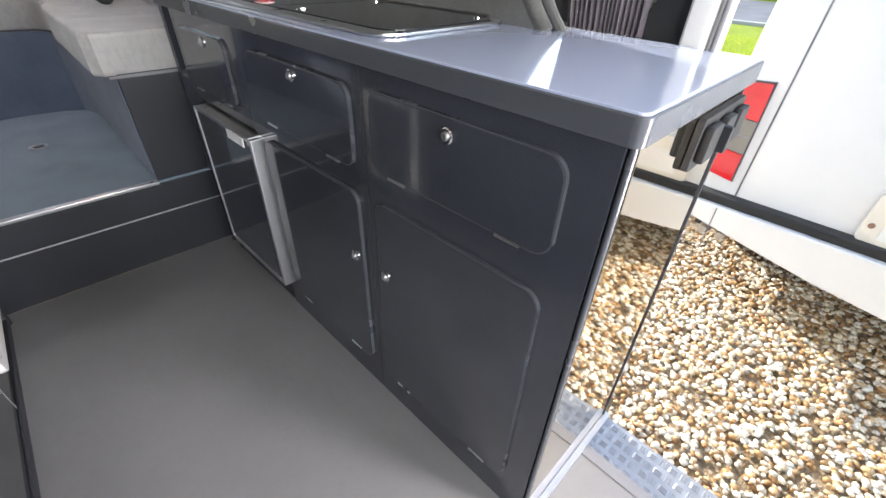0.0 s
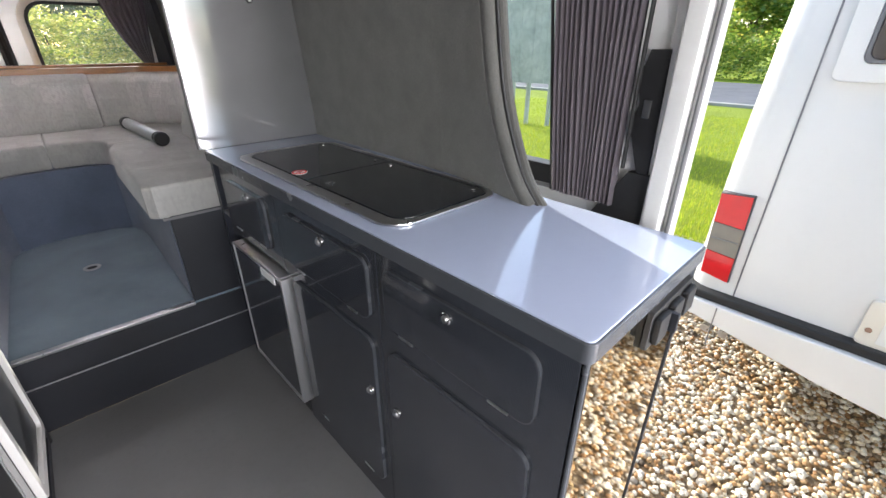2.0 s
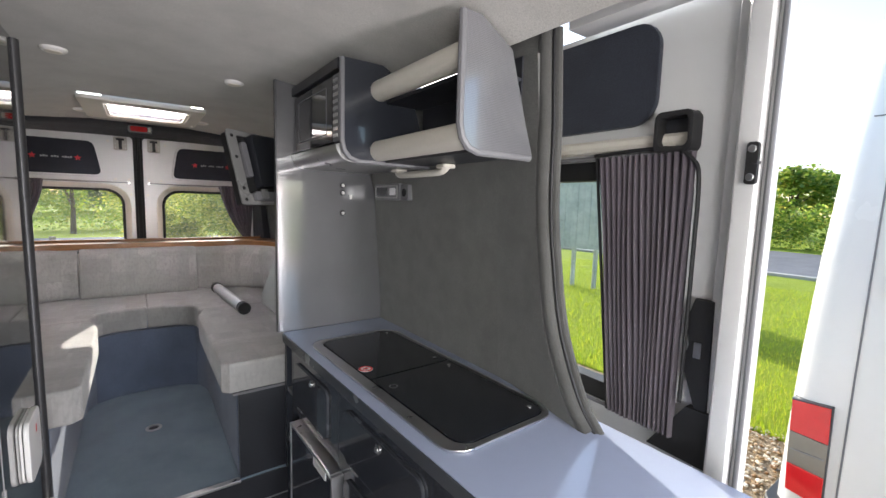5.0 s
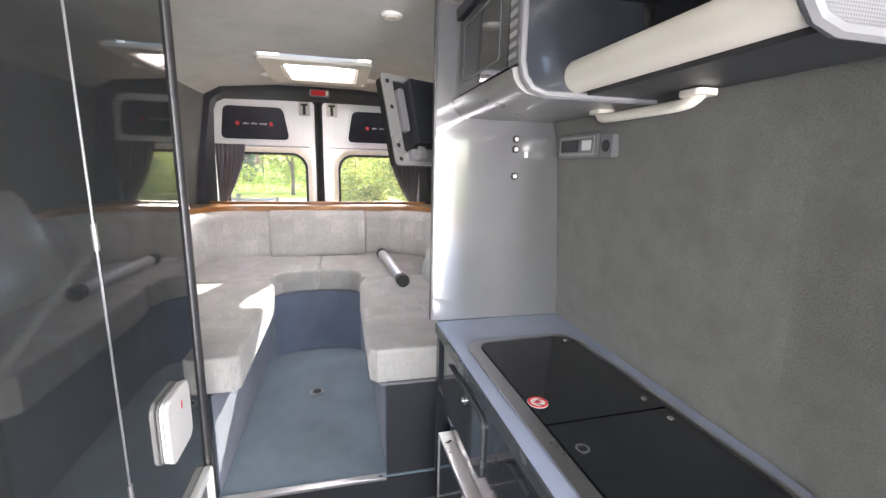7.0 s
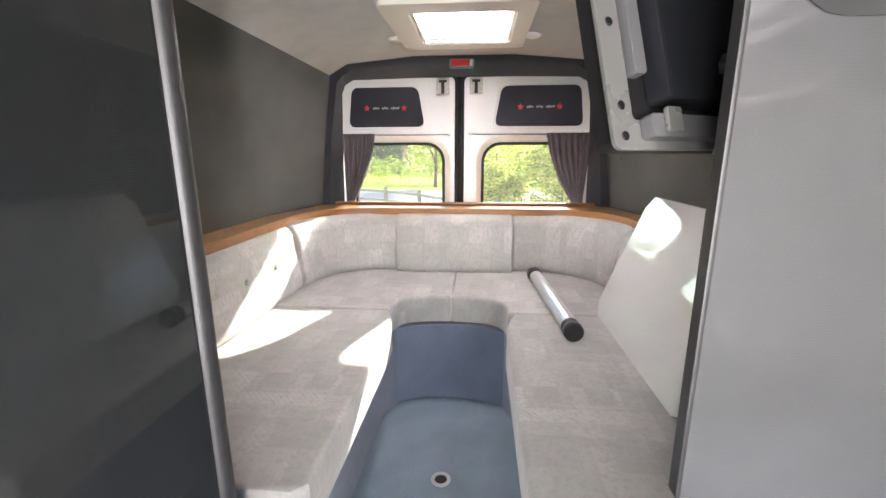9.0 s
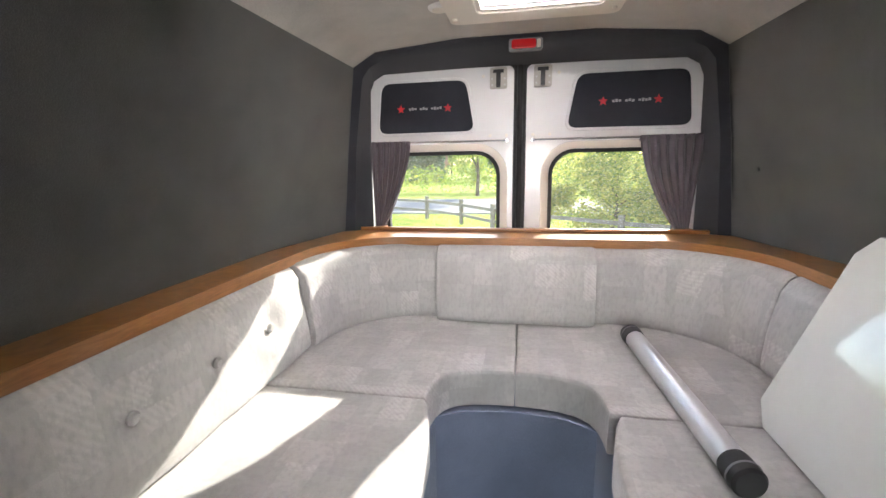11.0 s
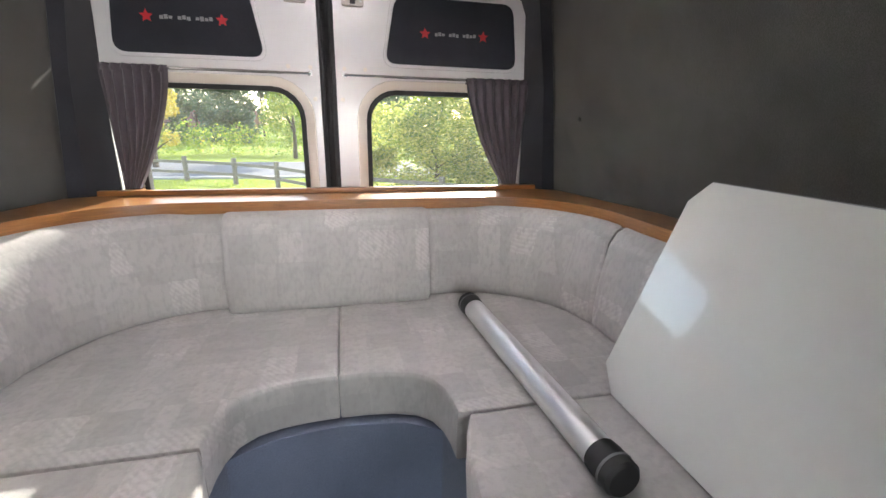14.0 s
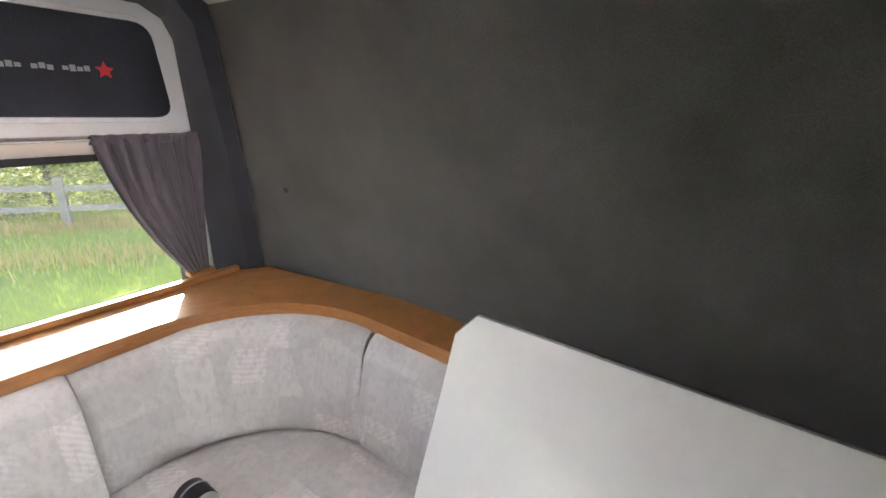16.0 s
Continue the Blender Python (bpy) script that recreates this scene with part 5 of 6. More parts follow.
push_out(sd)
cu = thing("side_curtain", (0.93, 1.5, 0.88), "plum-grey pleated curtain drawn half across the side-door window", "curtain")
part("cloth", curtain("cloth", (1.622, 1.392), (1.545, 1.388), 0.890, 1.525, 0.925, 15, 0.008, "", "x", 220, 1.0), M_CURT, cu)
part("rail", tube([(0.93, 1.40, 1.525), (0.93, 2.36, 1.525)], 0.006, 8), M_GREYTRIM, cu)
part("track", tube(fine_path([(0.918, 1.628, 1.530), (0.918, 1.50, 1.536), (0.918, 1.43, 1.532), (0.918, 1.392, 1.508), (0.918, 1.376, 1.465), (0.918, 1.374, 1.30), (0.918, 1.374, 0.98)]), 0.0045, 8), M_BLACK, cu, "black curved curtain track")
part("lower_rail", tube([(0.935, 1.40, 0.893), (0.935, 2.36, 0.893)], 0.005, 8), M_GREYTRIM, cu)
part("leading_edge", tube([(0.925, 1.626, 1.525), (0.925, 1.549, 0.890)], 0.004, 8), M_BLACK, cu)
push_out(cu)


# ---------- outside ----------
GZ = -0.55


def flat(x0, x1, y0, y1, z, t=0.05):
    return box(x0, x1, y0, y1, z - t, z)


solo("ground", box(-400, 400, -400, 400, GZ - 0.2, GZ - 0.05), M_LAWN, "rough grass land reaching the horizon", kind="structure")
solo("drive", box(-6, 4.4, -24, 8.5, GZ - 0.05, GZ - 0.008), M_GRAVEL, "golden pea-gravel drive", kind="structure")
solo("lawn", join(box(4.4, 16.0, -30, 40, GZ - 0.05, GZ), box(-60, 4.4, 8.5, 18.6, GZ - 0.05, GZ)), M_LAWN, "sunlit mown lawn", kind="structure")
solo("road", join(box(16.3, 27, -60, 120, GZ - 0.05, GZ - 0.02), box(-120, 16.3, 19.0, 25.5, GZ - 0.05, GZ - 0.02)), M_ROAD, "grey asphalt road beyond the lawn", kind="structure")
solo("kerb", join(box(16.0, 16.3, -60, 18.6, GZ - 0.05, GZ + 0.09, 0.01), box(-120, 16.3, 18.6, 18.9, GZ - 0.05, GZ + 0.06)), M_KERB, "concrete kerb along the road", kind="structure")


def scatter_mesh(name, shapes_v, shapes_f, places, material, label, smooth=False):
    """Many small pieces in one mesh: places are (x, y, z, sx, sy, sz, turn, tip)."""
    sv, sf = np.array(shapes_v, float), np.array(shapes_f)
    n = len(places)
    P = np.array(places)
    c, s = np.cos(P[:, 6]), np.sin(P[:, 6])
    ct, st = np.cos(P[:, 7]), np.sin(P[:, 7])
    v = sv[None] * P[:, None, 3:6]
    y1 = v[:, :, 1] * ct[:, None] - v[:, :, 2] * st[:, None]
    z1 = v[:, :, 1] * st[:, None] + v[:, :, 2] * ct[:, None]
    x2 = v[:, :, 0] * c[:, None] - y1 * s[:, None]
    y2 = v[:, :, 0] * s[:, None] + y1 * c[:, None]
    out = np.stack((x2, y2, z1), -1) + P[:, None, :3]
    faces = sf[None] + (np.arange(n) * len(sv))[:, None, None]
    me = bpy.data.meshes.new(name)
    k = sf.shape[1]
    me.vertices.add(out.shape[0] * out.shape[1])
    me.vertices.foreach_set("co", out.reshape(-1))
    flatf = faces.reshape(-1)
    me.loops.add(len(flatf))
    me.loops.foreach_set("vertex_index", flatf.astype(np.int32))
    me.polygons.add(len(flatf) // k)
    me.polygons.foreach_set("loop_start", (np.arange(len(flatf) // k) * k).astype(np.int32))
    me.update(calc_edges=True)
    me.materials.append(material)
    if smooth:
        me.polygons.foreach_set("use_smooth", [True] * len(me.polygons))
    return me


tmp = bmesh.new()
bmesh.ops.create_icosphere(tmp, subdivisions=1, radius=1)
ico_v = [tuple(v.co) for v in tmp.verts]
ico_f = [[v.index for v in f.verts] for f in tmp.faces]
tmp.free()
rng = np.random.default_rng(11)


def pebbles(x0, x1, y0, y1, per):
    n = int((x1 - x0) * (y1 - y0) * per)
    size = rng.uniform(0.008, 0.0185, n)
    return np.column_stack((rng.uniform(x0, x1, n), rng.uniform(y0, y1, n), np.full(n, GZ - 0.006) + rng.uniform(0, 0.014, n),
                            size * rng.uniform(0.8, 1.4, n), size * rng.uniform(0.7, 1.1, n), size * rng.uniform(0.45, 0.8, n),
                            rng.uniform(0, 6.28, n), rng.uniform(-0.5, 0.5, n)))


near = np.concatenate((pebbles(0.85, 3.0, -1.0, 2.2, 2700), pebbles(3.0, 4.5, -0.5, 3.0, 900)))
tagged(new("gravel", scatter_mesh("gravel", ico_v, ico_f, near, M_PEBBLE, "", True)), "loose golden-brown pea gravel on the drive", "gravel", kind="stuff")


def blades(n, fx, fy, h0, h1):
    h = rng.uniform(h0, h1, n)
    return np.column_stack((fx, fy, np.full(n, GZ), rng.uniform(0.006, 0.014, n), np.ones(n), h, rng.uniform(0, 6.28, n), rng.uniform(-0.5, 0.5, n)))


n1, n2 = 42000, 30000
g1 = blades(n1, 4.4 + 9 * rng.random(n1) ** 1.6, rng.uniform(1.5, 11, n1), 0.04, 0.09)
g2 = blades(n2, rng.uniform(-9, 5, n2), 8.6 + 9.5 * rng.random(n2) ** 1.3, 0.04, 0.10)
blade_v, blade_f = [(-0.5, 0, 0), (0.5, 0, 0), (0.0, 0.02, 1.0)], [[0, 1, 2]]
tagged(new("grass", scatter_mesh("grass", blade_v, blade_f, np.concatenate((g1, g2)), M_BLADE, "")), "short bright green grass of the lawn", "grass", kind="stuff")

n3 = 11000
along = rng.uniform(0, 1, n3)
dx, dy = -0.6 + 7.4 * along, 14.0 - 5.0 * along ** 0.8
drift = np.where(rng.random(n3) < 0.6, rng.normal(0, 0.22, n3), -1.6 + rng.normal(0, 0.25, n3))
dry = blades(n3, dx + drift * 0.55, dy + drift * 0.85, 0.06, 0.22)
tagged(new("dry_grass", scatter_mesh("dry_grass", blade_v, blade_f, dry, M_DRY, "")), "dry ochre grass along the foot of the roadside bushes", "grass", kind="stuff")

leaf_v = [(-0.5, 0, 0), (0, 0.06, -0.35), (0.5, 0, 0), (0, 0.06, 0.35)]
leaf_f = [[0, 1, 2, 3]]


def foliage(clumps, per, size):
    """Leaves in a shell of uneven clumps (x, y, z, r)."""
    rows = []
    for x, y, z, r in clumps:
        d = rng.normal(size=(per, 3))
        d /= np.linalg.norm(d, axis=1)[:, None]
        rad = r * rng.uniform(0.55, 1.08, per)
        s = size * rng.uniform(0.6, 1.4, per)
        rows.append(np.column_stack((x + d[:, 0] * rad, y + d[:, 1] * rad, z + d[:, 2] * rad * 0.85, s, s, s, rng.uniform(0, 6.28, per), rng.uniform(-1.4, 1.4, per))))
    return np.concatenate(rows)


def tree(name, x, y, height, spread, label, leaf=M_LEAF, per=260, clumps=26, low=0.25, size=0.16, category="tree", trunk=0.12):
    ob = thing(name, (x, y, GZ), label, category)
    bm = tube([(x, y, GZ), (x + 0.05, y, GZ + height * 0.3), (x - 0.03, y + 0.05, GZ + height * 0.75)], [trunk, trunk * 0.75, trunk * 0.3], 10)
    limbs, cl = [], []
    for k in range(clumps):
        a, f = rng.uniform(0, 6.28), rng.uniform(low, 1.0)
        r = spread * math.sqrt(rng.uniform(0.02, 1.0)) * (1.0 - 0.55 * abs(f - 0.55))
        p = (x + r * math.cos(a), y + r * math.sin(a), GZ + height * f)
        cl.append((*p, spread * rng.uniform(0.22, 0.42)))
        if k % 3 == 0:
            limbs.append(tube([(x, y, GZ + height * max(0.12, f * 0.55)), ((x + p[0]) / 2, (y + p[1]) / 2, GZ + height * f * 0.8), p], [trunk * 0.4, trunk * 0.25, trunk * 0.08], 6))
    part("trunk", join(bm, *limbs), M_BARK, ob)
    P = foliage(cl, per, size)
    P[:, 2] = np.maximum(P[:, 2], GZ + 0.03)
    P[:, 0] -= x
    P[:, 1] -= y
    P[:, 2] -= GZ
    o = new("crown", scatter_mesh("crown", leaf_v, leaf_f, P, leaf, ""))
    o.parent = ob
    return ob


def hedge(name, x0, y0, x1, y1, h, w, label, per=150, size=0.15, step=0.9):
    n = max(2, int(math.hypot(x1 - x0, y1 - y0) / step))
    cl = []
    for k in range(n):
        f = (k + rng.uniform(-0.3, 0.3)) / n
        for zz in (0.25, 0.6, 0.95):
            cl.append((x0 + (x1 - x0) * f + rng.uniform(-w, w) * 0.3, y0 + (y1 - y0) * f + rng.uniform(-w, w) * 0.3, GZ + h * zz * rng.uniform(0.85, 1.05), max(w, h / 3) * rng.uniform(0.5, 0.75)))
    P = foliage(cl, per, size)
    P[:, 2] = np.maximum(P[:, 2], GZ + 0.02)
    return tagged(new(name, scatter_mesh(name, leaf_v, leaf_f, P, M_LEAF, "")), label, "hedge", kind="stuff")


hedge("hedge", 30, -6, 30, 26, 2.0, 1.2, "clipped dark green hedge beyond the road", 260, 0.15, 0.9)
tree("tree", 40, 11.5, 4.9, 3.2, "rounded green garden tree behind the hedge", M_LEAF, 260, 30, 0.3, 0.3)
tree("tree", 44, 17.0, 5.0, 3.6, "broad green tree behind the hedge", M_LEAF, 240, 26, 0.3, 0.3)
# bushes behind the rear fence
for x, y, h, sp in ((0.6, 15.2, 2.6, 1.3), (2.2, 13.4, 2.7, 1.4), (3.9, 12.2, 2.5, 1.4), (5.8, 11.3, 2.5, 1.5), (3.6, 16.0, 3.2, 1.8), (6.6, 14.8, 3.1, 1.9)):
    tree("bush", x, y, h, sp, "loose leafy roadside bush with yellowing leaves", M_BUSH, 560, 34, 0.06, 0.07, "bush", 0.04)
tree("tree", -7.7, 23.0, 3.1, 1.25, "small yellow autumn tree by the road", M_YLEAF, 420, 26, 0.35, 0.085)
tree("tree", -2.6, 27.5, 4.4, 1.8, "young green tree by the road", M_LEAF, 420, 24, 0.25, 0.085)
tree("tree", -16.0, 22.0, 4.6, 2.2, "green tree beside the road", M_LEAF, 400, 24, 0.3, 0.09)
for k in range(16):
    tree("tree", -62 + k * 7.5 + rng.uniform(-1, 1), 58 + rng.uniform(-4, 6), rng.uniform(5.5, 8.5), rng.uniform(4.0, 5.5), "distant dark green tree in the woods", M_FARLEAF, 300, 24, 0.1, 0.34)
for x, h in ((-25, 4.4), (-20.5, 4.9), (-16, 3.9), (-12.3, 3.5), (-9.3, 2.8)):
    tree("tree", x, 44.5 + rng.uniform(-1, 1), h, h * 0.62, "distant dark green tree across the road", M_FARLEAF, 420, 26, 0.08, 0.24)
hedge("hedge", -45, 31, 12, 31, 1.5, 1.0, "low green hedge on the far side of the road", 170, 0.13, 1.0)


def fence_bay(length):
    """One bay along x: a post and two rails reaching to the next post."""
    ob = thing("post_and_rail_fence", (0, 0, GZ), "weathered timber post-and-rail fence bay beside the road", "fence", "bays of the roadside fence")
    part("post", box(-0.06, 0.06, -0.05, 0.05, GZ, GZ + 0.80, 0.012), M_POST, ob)
    for z in (0.26, 0.58):
        part("rail", box(0.03, length - 0.065, -0.02, 0.02, GZ + z, GZ + z + 0.09, 0.006), M_POST, ob)
    return ob


# the fence bends in from the road towards the lawn
FENCE = [(-14.2, 20.6), (-12.4, 20.2), (-10.5, 19.8), (-8.6, 19.3), (-6.75, 18.75), (-4.95, 18.0), (-3.3, 17.1), (-1.9, 15.85), (-0.8, 14.35), (0.55, 13.05), (2.05, 11.9), (3.65, 10.9), (5.3, 9.95), (7.0, 9.1)]
bay = fence_bay(1.9)
for (ax, ay), (bx, by) in zip(FENCE[1:], FENCE[2:]):
    copy_thing(bay, pose(ax, ay, GZ, rz=math.degrees(math.atan2(by - ay, bx - ax))))
bay.matrix_world = pose(*FENCE[0], GZ, rz=-12.5)


def board_fence():
    ob = thing("board_fence", (8.85, 6.9, GZ), "pale grey-green board screen on posts beside the lawn", "fence")
    a, d = Vector((9.10, 5.55, 0)), Vector((-0.21, 0.978, 0))
    for k in range(17):
        b = box(-0.078, 0.078, -0.012, 0.012, 0.40, 2.12 + 0.015 * (k % 3), 0.004)
        bmesh.ops.rotate(b, verts=b.verts, cent=(0, 0, 0), matrix=Matrix.Rotation(math.atan2(d.y, d.x), 3, "Z"))
        bmesh.ops.translate(b, verts=b.verts, vec=a + d * (k * 0.16 + 0.08) + Vector((0.004 * (k % 2), 0, 0)))
        part("board", b, M_PALE, ob)
    for f in (0.45, 1.45, 2.0, 2.4):
        p = a + d * f + Vector((0.07, 0, 0))
        part("post", tube([(p.x, p.y, GZ), (p.x, p.y, 2.0)], 0.055, 8), M_PALE, ob)
    for z in (0.55, 1.95):
        e = a + Vector((0.03, 0, z))
        part("rail", tube([e, e + d * 2.7], 0.03, 6), M_PALE, ob)


board_fence()
lp = thing("utility_pole", (33, 11.3, GZ), "thin grey utility pole leaning beyond the road", "pole")
part("shaft", tube([(33, 11.3, GZ), (33.0, 11.55, 6.9)], [0.09, 0.06], 10), M_POST, lp)
part("cap", disc((33.0, 11.55, 6.9), (0, 0, 1), 0.07, 0.05, 0.02), M_POST, lp)


def house(x, y, w, d, h, label):
    ob = thing("house", (x, y, GZ), label, "house")
    part("wall", box(x - w / 2, x + w / 2, y - d / 2, y + d / 2, GZ, GZ + h), M_BRICK, ob)
    r = prism([(y - d / 2 - 0.3, GZ + h + 0.004), (y + d / 2 + 0.3, GZ + h + 0.004), (y, GZ + h + d * 0.42)], "x", x - w / 2 - 0.3, x + w / 2 + 0.3)
    part("roof", r, M_TILE, ob)
    for k in (-0.3, 0.0, 0.3):
        part("window", box(x + k * w - 0.5, x + k * w + 0.5, y - d / 2 - 0.04, y - d / 2 - 0.004, GZ + 1.0, GZ + 2.1), M_TINT, ob)


house(-13, 52, 8, 3, 1.7, "low brick house with a tiled roof beyond the road")
house(48, 20, 7, 7, 2.6, "brick bungalow with a tiled roof behind the hedge")


# ---------- the van parked alongside ----------
def parked_van():
    ob = thing("parked_van", (4.5, 0.6, GZ), "white panel van parked alongside, its rear doors facing the gravel", "van")
    X = 2.35
    # rear corner: half outline in plan, lofted up with an inward lean
    def outline(z, inset):
        yl, yr = 1.545 - inset, -0.42 + inset
        ring = [(X + 5.2, yl), (X + 5.2, yr)]
        ring += [(X + 0.10 - 0.10 * math.cos(radians(a)) + 0.0, yr + 0.10 - 0.10 * math.sin(radians(a))) for a in (90, 60, 30, 0)]
        ring += [(X + 0.10 - 0.10 * math.cos(radians(a)), yl - 0.10 + 0.10 * math.sin(radians(a))) for a in (0, 22, 45, 67, 90)]
        return [(x + inset * 0.25, y, z) for x, y in ring]

    levels = [(0.02, 0.0), (0.35, 0.008), (0.75, 0.024), (1.2, 0.05), (1.65, 0.085), (2.05, 0.125), (2.35, 0.17), (2.48, 0.25), (2.53, 0.42)]
    bm = bmesh.new()
    rings = [[bm.verts.new(p) for p in outline(z, i)] for z, i in levels]
    for a, b in zip(rings, rings[1:]):
        for k in range(len(a)):
            j = (k + 1) % len(a)
            bm.faces.new((a[k], a[j], b[j], b[k]))
    bm.faces.new(rings[-1])
    bm.faces.new(rings[0][::-1])
    part("body", bm, M_WHITE, ob)
    # door joint and roof joint
    gap = [(X - 0.0015, 1.325, 0.03), (X - 0.001, 1.322, 0.35), (X + 0.003, 1.318, 0.75), (X + 0.010, 1.312, 1.2), (X + 0.019, 1.306, 1.65), (X + 0.023, 1.303, 1.80)]
    part("door_joint", tube(gap, 0.0035, 6), M_GREYTRIM, ob)
    part("door_joint", tube([(X - 0.0015, 0.57, 0.03), (X - 0.001, 0.57, 0.75), (X + 0.023, 0.57, 1.80)], 0.0035, 6), M_GREYTRIM, ob)
    part("roof_joint", tube([(X + 0.026, 1.37, 1.80), (X + 0.023, 1.30, 1.80), (X + 0.023, -0.2, 1.80)], 0.003, 6), M_GREYTRIM, ob)
    # light cluster wrapped on the corner
    lc = part("light_cluster", prism([(1.362, 0.128), (1.492, 0.150), (1.506, 0.575), (1.366, 0.585)], "x", X - 0.022, X + 0.06, 0.008), M_DARK, ob, "tail-light cluster")
    part("red_lens", prism([(1.366, 0.420), (1.500, 0.430), (1.502, 0.571), (1.370, 0.580)], "x", X - 0.030, X - 0.0225, 0.004), M_RED, lc, "red lens")
    part("smoked_lens", prism([(1.366, 0.268), (1.497, 0.280), (1.4995, 0.428), (1.366, 0.418)], "x", X - 0.029, X - 0.0225, 0.004), M_SMOKE, lc, "smoked indicator lens")
    part("red_lens", prism([(1.366, 0.133), (1.492, 0.154), (1.4965, 0.278), (1.366, 0.266)], "x", X - 0.030, X - 0.0225, 0.004), M_RED, lc, "red lens")
    part("lens_rib", box(X - 0.031, X - 0.0295, 1.372, 1.49, 0.345, 0.351), M_GREYTRIM, lc)
    # bumper with black strip
    def bump(z0, z1, off, r, m, name, label=""):
        ring = [(X - off, -0.44 + r), (X - off, 0.3), (X - off, 0.6), (X - off, 0.9), (X - off, 1.2)] + [(X - off + r - r * math.cos(radians(a)), 1.575 - r + r * math.sin(radians(a))) for a in (0, 20, 40, 60, 80, 90)] + [(X + 0.55, 1.575), (X + 0.55, -0.44), (X - off + r, -0.44)]
        bm = prism(ring, "z", z0, z1, 0.012, 3)
        for v in bm.verts:
            if v.co.z < -0.1:
                f = min(1, max(0, (v.co.y - 0.3) / 1.1))
                v.co.z += 0.15 * f * f
        return part(name, bm, m, ob, label)
    bump(-0.225, 0.018, 0.085, 0.12, M_WHITE, "bumper", "white rear bumper")
    bump(0.0185, 0.062, 0.060, 0.10, M_BLACK, "bumper_strip", "black bumper top strip")
    part("bumper_joint", tube([(X - 0.0865, 1.36, -0.215), (X - 0.0865, 1.36, 0.01)], 0.003, 6), M_GREYTRIM, ob)
    part("underside", box(X + 0.30, X + 5.1, -0.3, 1.50, -0.29, 0.019), M_BLACK, ob)
    # window in the door
    wr = rrect(0.635, 1.262, 1.085, 1.515, 0.03)
    wf = part("window", ring_frame(wr, rrect(0.700, 1.190, 1.15, 1.455, 0.03), "x", X - 0.016, X + 0.03, 0.005), M_PLAST, ob, "grey-white framed caravan window")
    part("inner_frame", ring_frame(rrect(0.701, 1.189, 1.151, 1.454, 0.03), rrect(0.715, 1.175, 1.165, 1.435, 0.03), "x", X - 0.020, X + 0.02, 0.003), M_GREYTRIM, wf)
    part("pane", prism(rrect(0.716, 1.174, 1.166, 1.434, 0.03), "x", X - 0.026, X - 0.012, 0.005), M_TINT, wf, "brown tinted acrylic pane")
    # number plate housing
    ph = part("plate_housing", prism(rrect(0.30, 0.865, 0.06, 0.27, 0.02), "x", X - 0.028, X + 0.01, 0.008), M_CREAM, ob, "cream plate housing")
    for y, z in ((0.835, 0.135), (0.335, 0.135)):
        part("screw", disc((X - 0.028, y, z), (-1, 0, 0), 0.012, 0.004, 0.001, 12), M_BRICK, ph)
    part("plate", box(X - 0.031, X - 0.0285, 0.36, 0.80, 0.085, 0.20, 0.001), M_PLAST, ph, "plain number plate")
    for y in (1.385, 1.30):
        ex = part("exhaust", tube([(X + 0.25, y - 0.04, -0.08), (X + 0.02, y - 0.01, -0.11), (X - 0.07, y, -0.135)], 0.026, 14), M_STEEL, ob, "short steel exhaust")
    for wx in (X + 0.95, X + 4.3):
        for wy in (1.32, -0.18):
            w = part("wheel", tube([(wx, wy - 0.10, GZ + 0.33), (wx, wy - 0.08, GZ + 0.33), (wx, wy + 0.08, GZ + 0.33), (wx, wy + 0.10, GZ + 0.33)], [0.29, 0.33, 0.33, 0.29], 28), M_BLACK, ob)
            part("rim", tube([(wx, wy - 0.105, GZ + 0.33), (wx, wy + 0.105, GZ + 0.33)], 0.19, 20), M_STEEL, w)


parked_van()


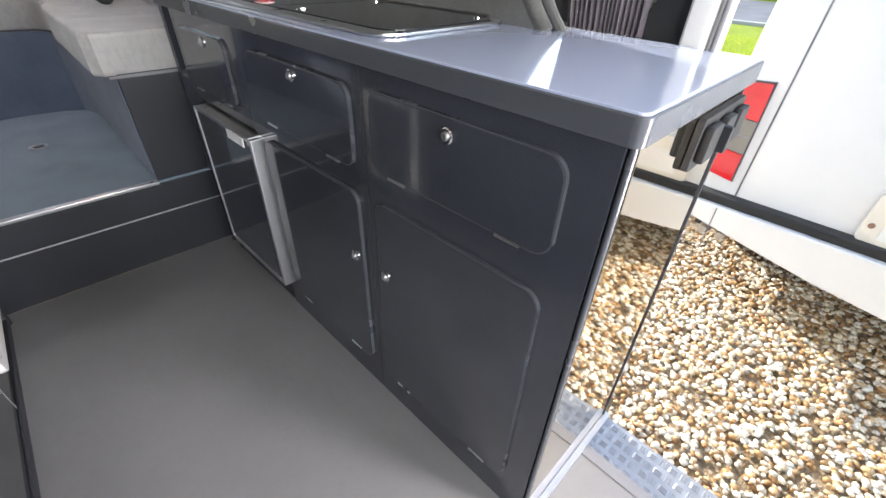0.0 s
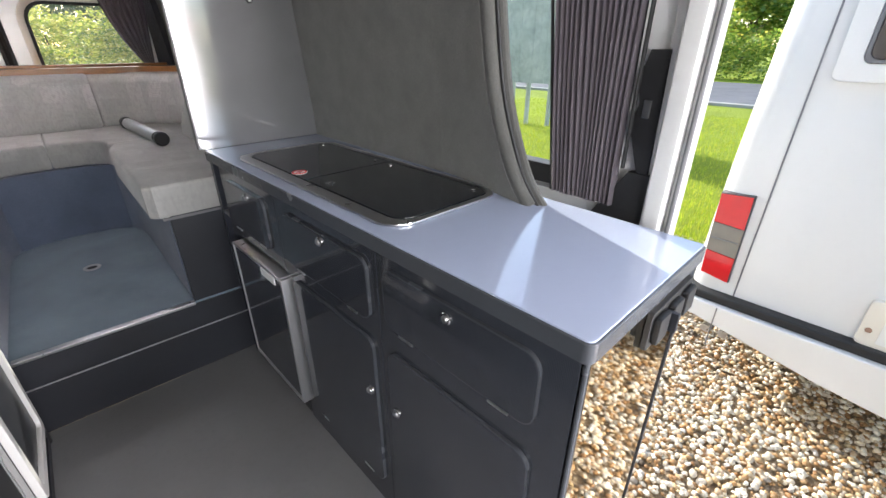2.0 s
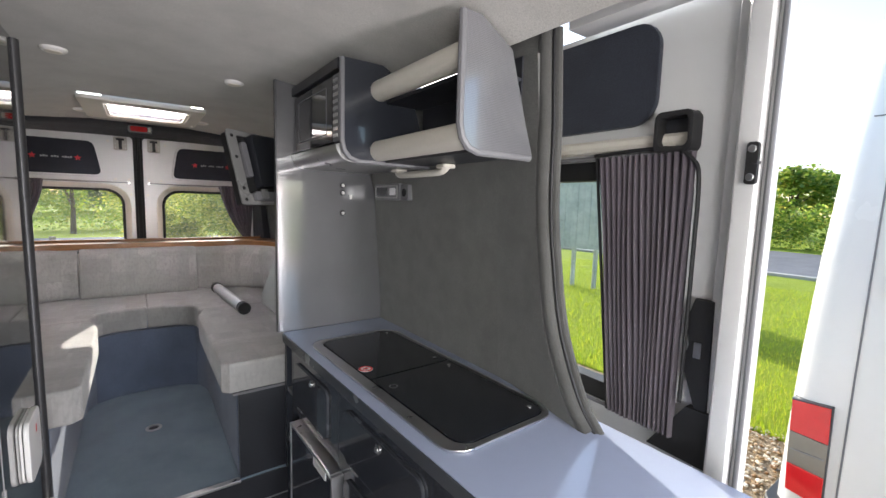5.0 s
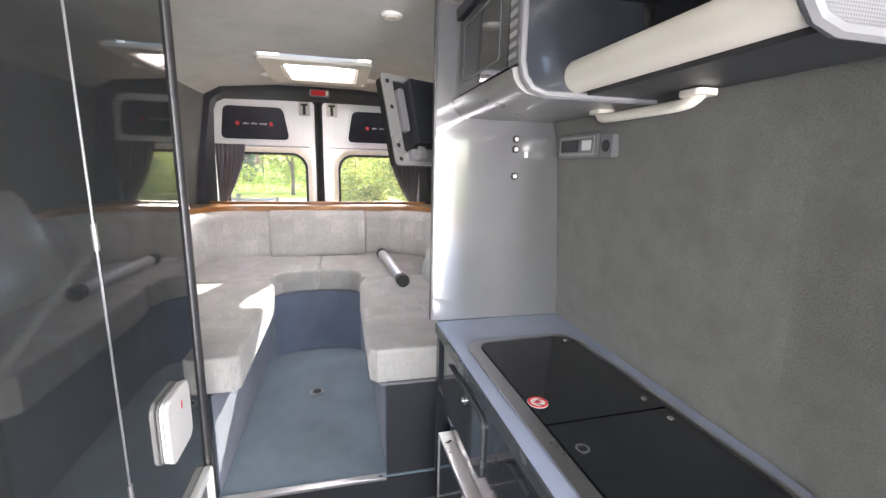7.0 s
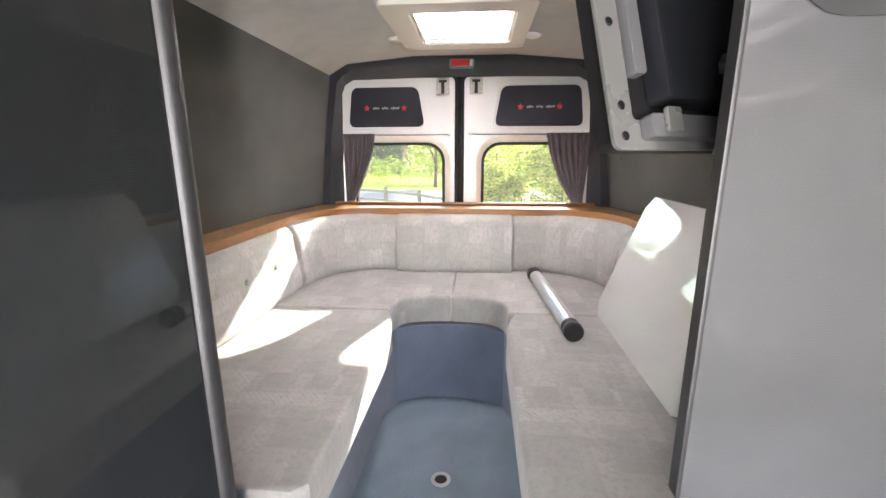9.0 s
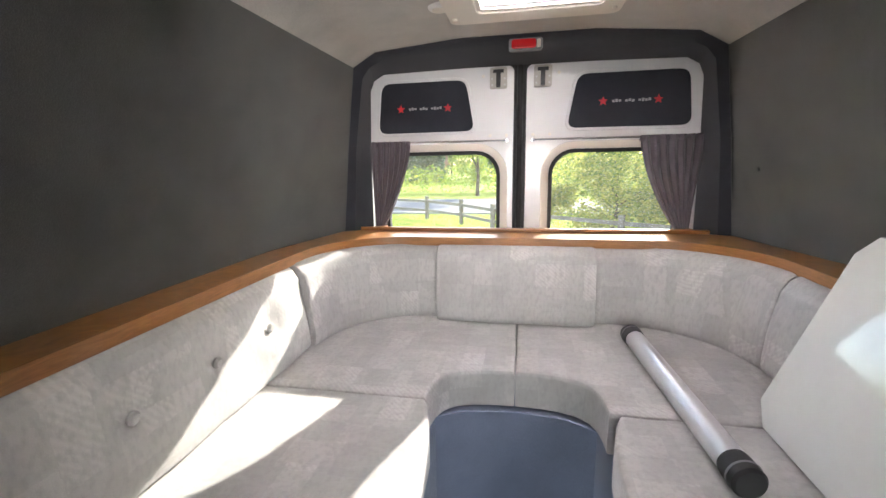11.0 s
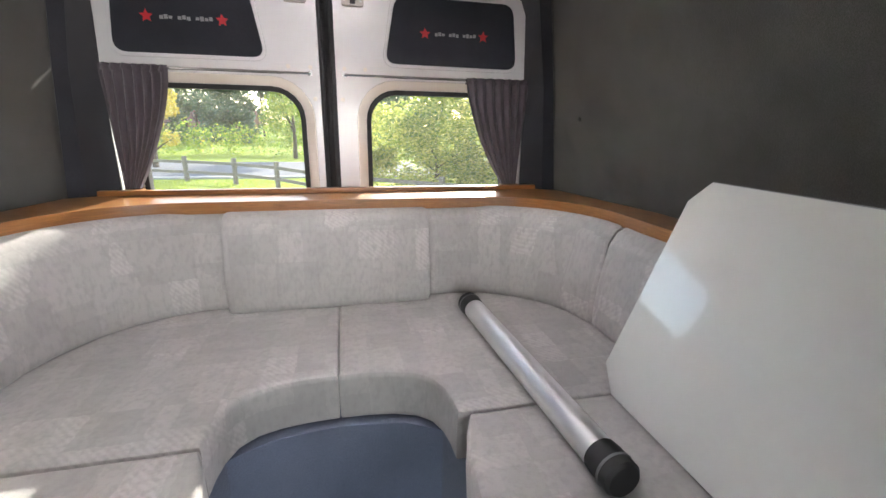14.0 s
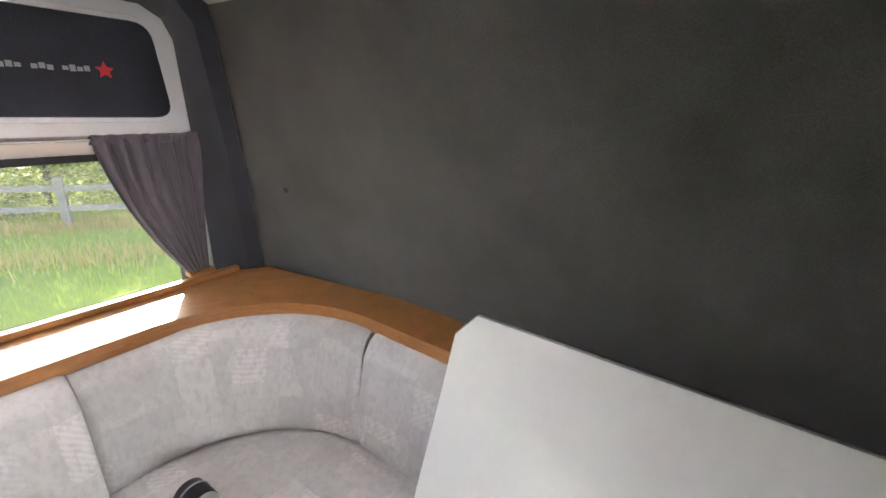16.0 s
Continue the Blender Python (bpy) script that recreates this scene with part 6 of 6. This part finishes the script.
def box_van():
    """A second vehicle far down the drive; the glossy partition mirrors it."""
    x0, x1, y0, y1 = 2.15, 4.2, -17.0, -11.6
    ob = thing("box_van", (3.2, -14.3, GZ), "white box van standing far down the gravel drive", "van")
    part("body", box(x0, x1, y0, y1, 0.05, 2.55, 0.12, 4), M_WHITE, ob)
    part("bumper", box(x0 + 0.03, x1 - 0.03, y1 - 0.10, y1 + 0.10, -0.14, 0.048, 0.03, 3), M_DARK, ob, "charcoal rear bumper")
    part("chassis", box(x0 + 0.15, x1 - 0.15, y0 + 0.2, y1 - 0.11, -0.2, 0.049), M_BLACK, ob)
    part("door_joint", box(3.17, 3.18, y1 + 0.0005, y1 + 0.004, 0.15, 2.4), M_GREYTRIM, ob)
    for x in (x0 + 0.06, x1 - 0.18):
        part("tail_light", box(x, x + 0.12, y1 + 0.0005, y1 + 0.03, 1.5, 1.95, 0.012), M_RED, ob, "red tail light")
        part("door_window", prism(rrect(x + (0.25 if x < 3 else -0.7), x + (0.8 if x < 3 else -0.15), 1.3, 2.0, 0.05), "y", y1 + 0.0005, y1 + 0.012, 0.003), M_TINT, ob)
    for wy in (y0 + 1.0, y1 - 1.2):
        for wx in (x0 + 0.2, x1 - 0.2):
            w = part("wheel", tube([(wx - 0.1, wy, GZ + 0.33), (wx - 0.08, wy, GZ + 0.33), (wx + 0.08, wy, GZ + 0.33), (wx + 0.1, wy, GZ + 0.33)], [0.29, 0.33, 0.33, 0.29], 24), M_BLACK, ob)
            part("rim", tube([(wx - 0.105, wy, GZ + 0.33), (wx + 0.105, wy, GZ + 0.33)], 0.19, 18), M_STEEL, w)


box_van()
for y in (0.2, 3.6):
    for x in (-0.78, 0.78):
        w = thing("van_wheel", (x, y, GZ), "black tyred steel wheel under the camper van", "wheel", "wheels of the camper van")
        part("tyre", tube([(x - 0.10, y, GZ + 0.30), (x - 0.08, y, GZ + 0.30), (x + 0.08, y, GZ + 0.30), (x + 0.10, y, GZ + 0.30)], [0.26, 0.30, 0.30, 0.26], 24), M_BLACK, w)
        part("rim", tube([(x - 0.104, y, GZ + 0.30), (x + 0.104, y, GZ + 0.30)], 0.17, 20), M_STEEL, w)
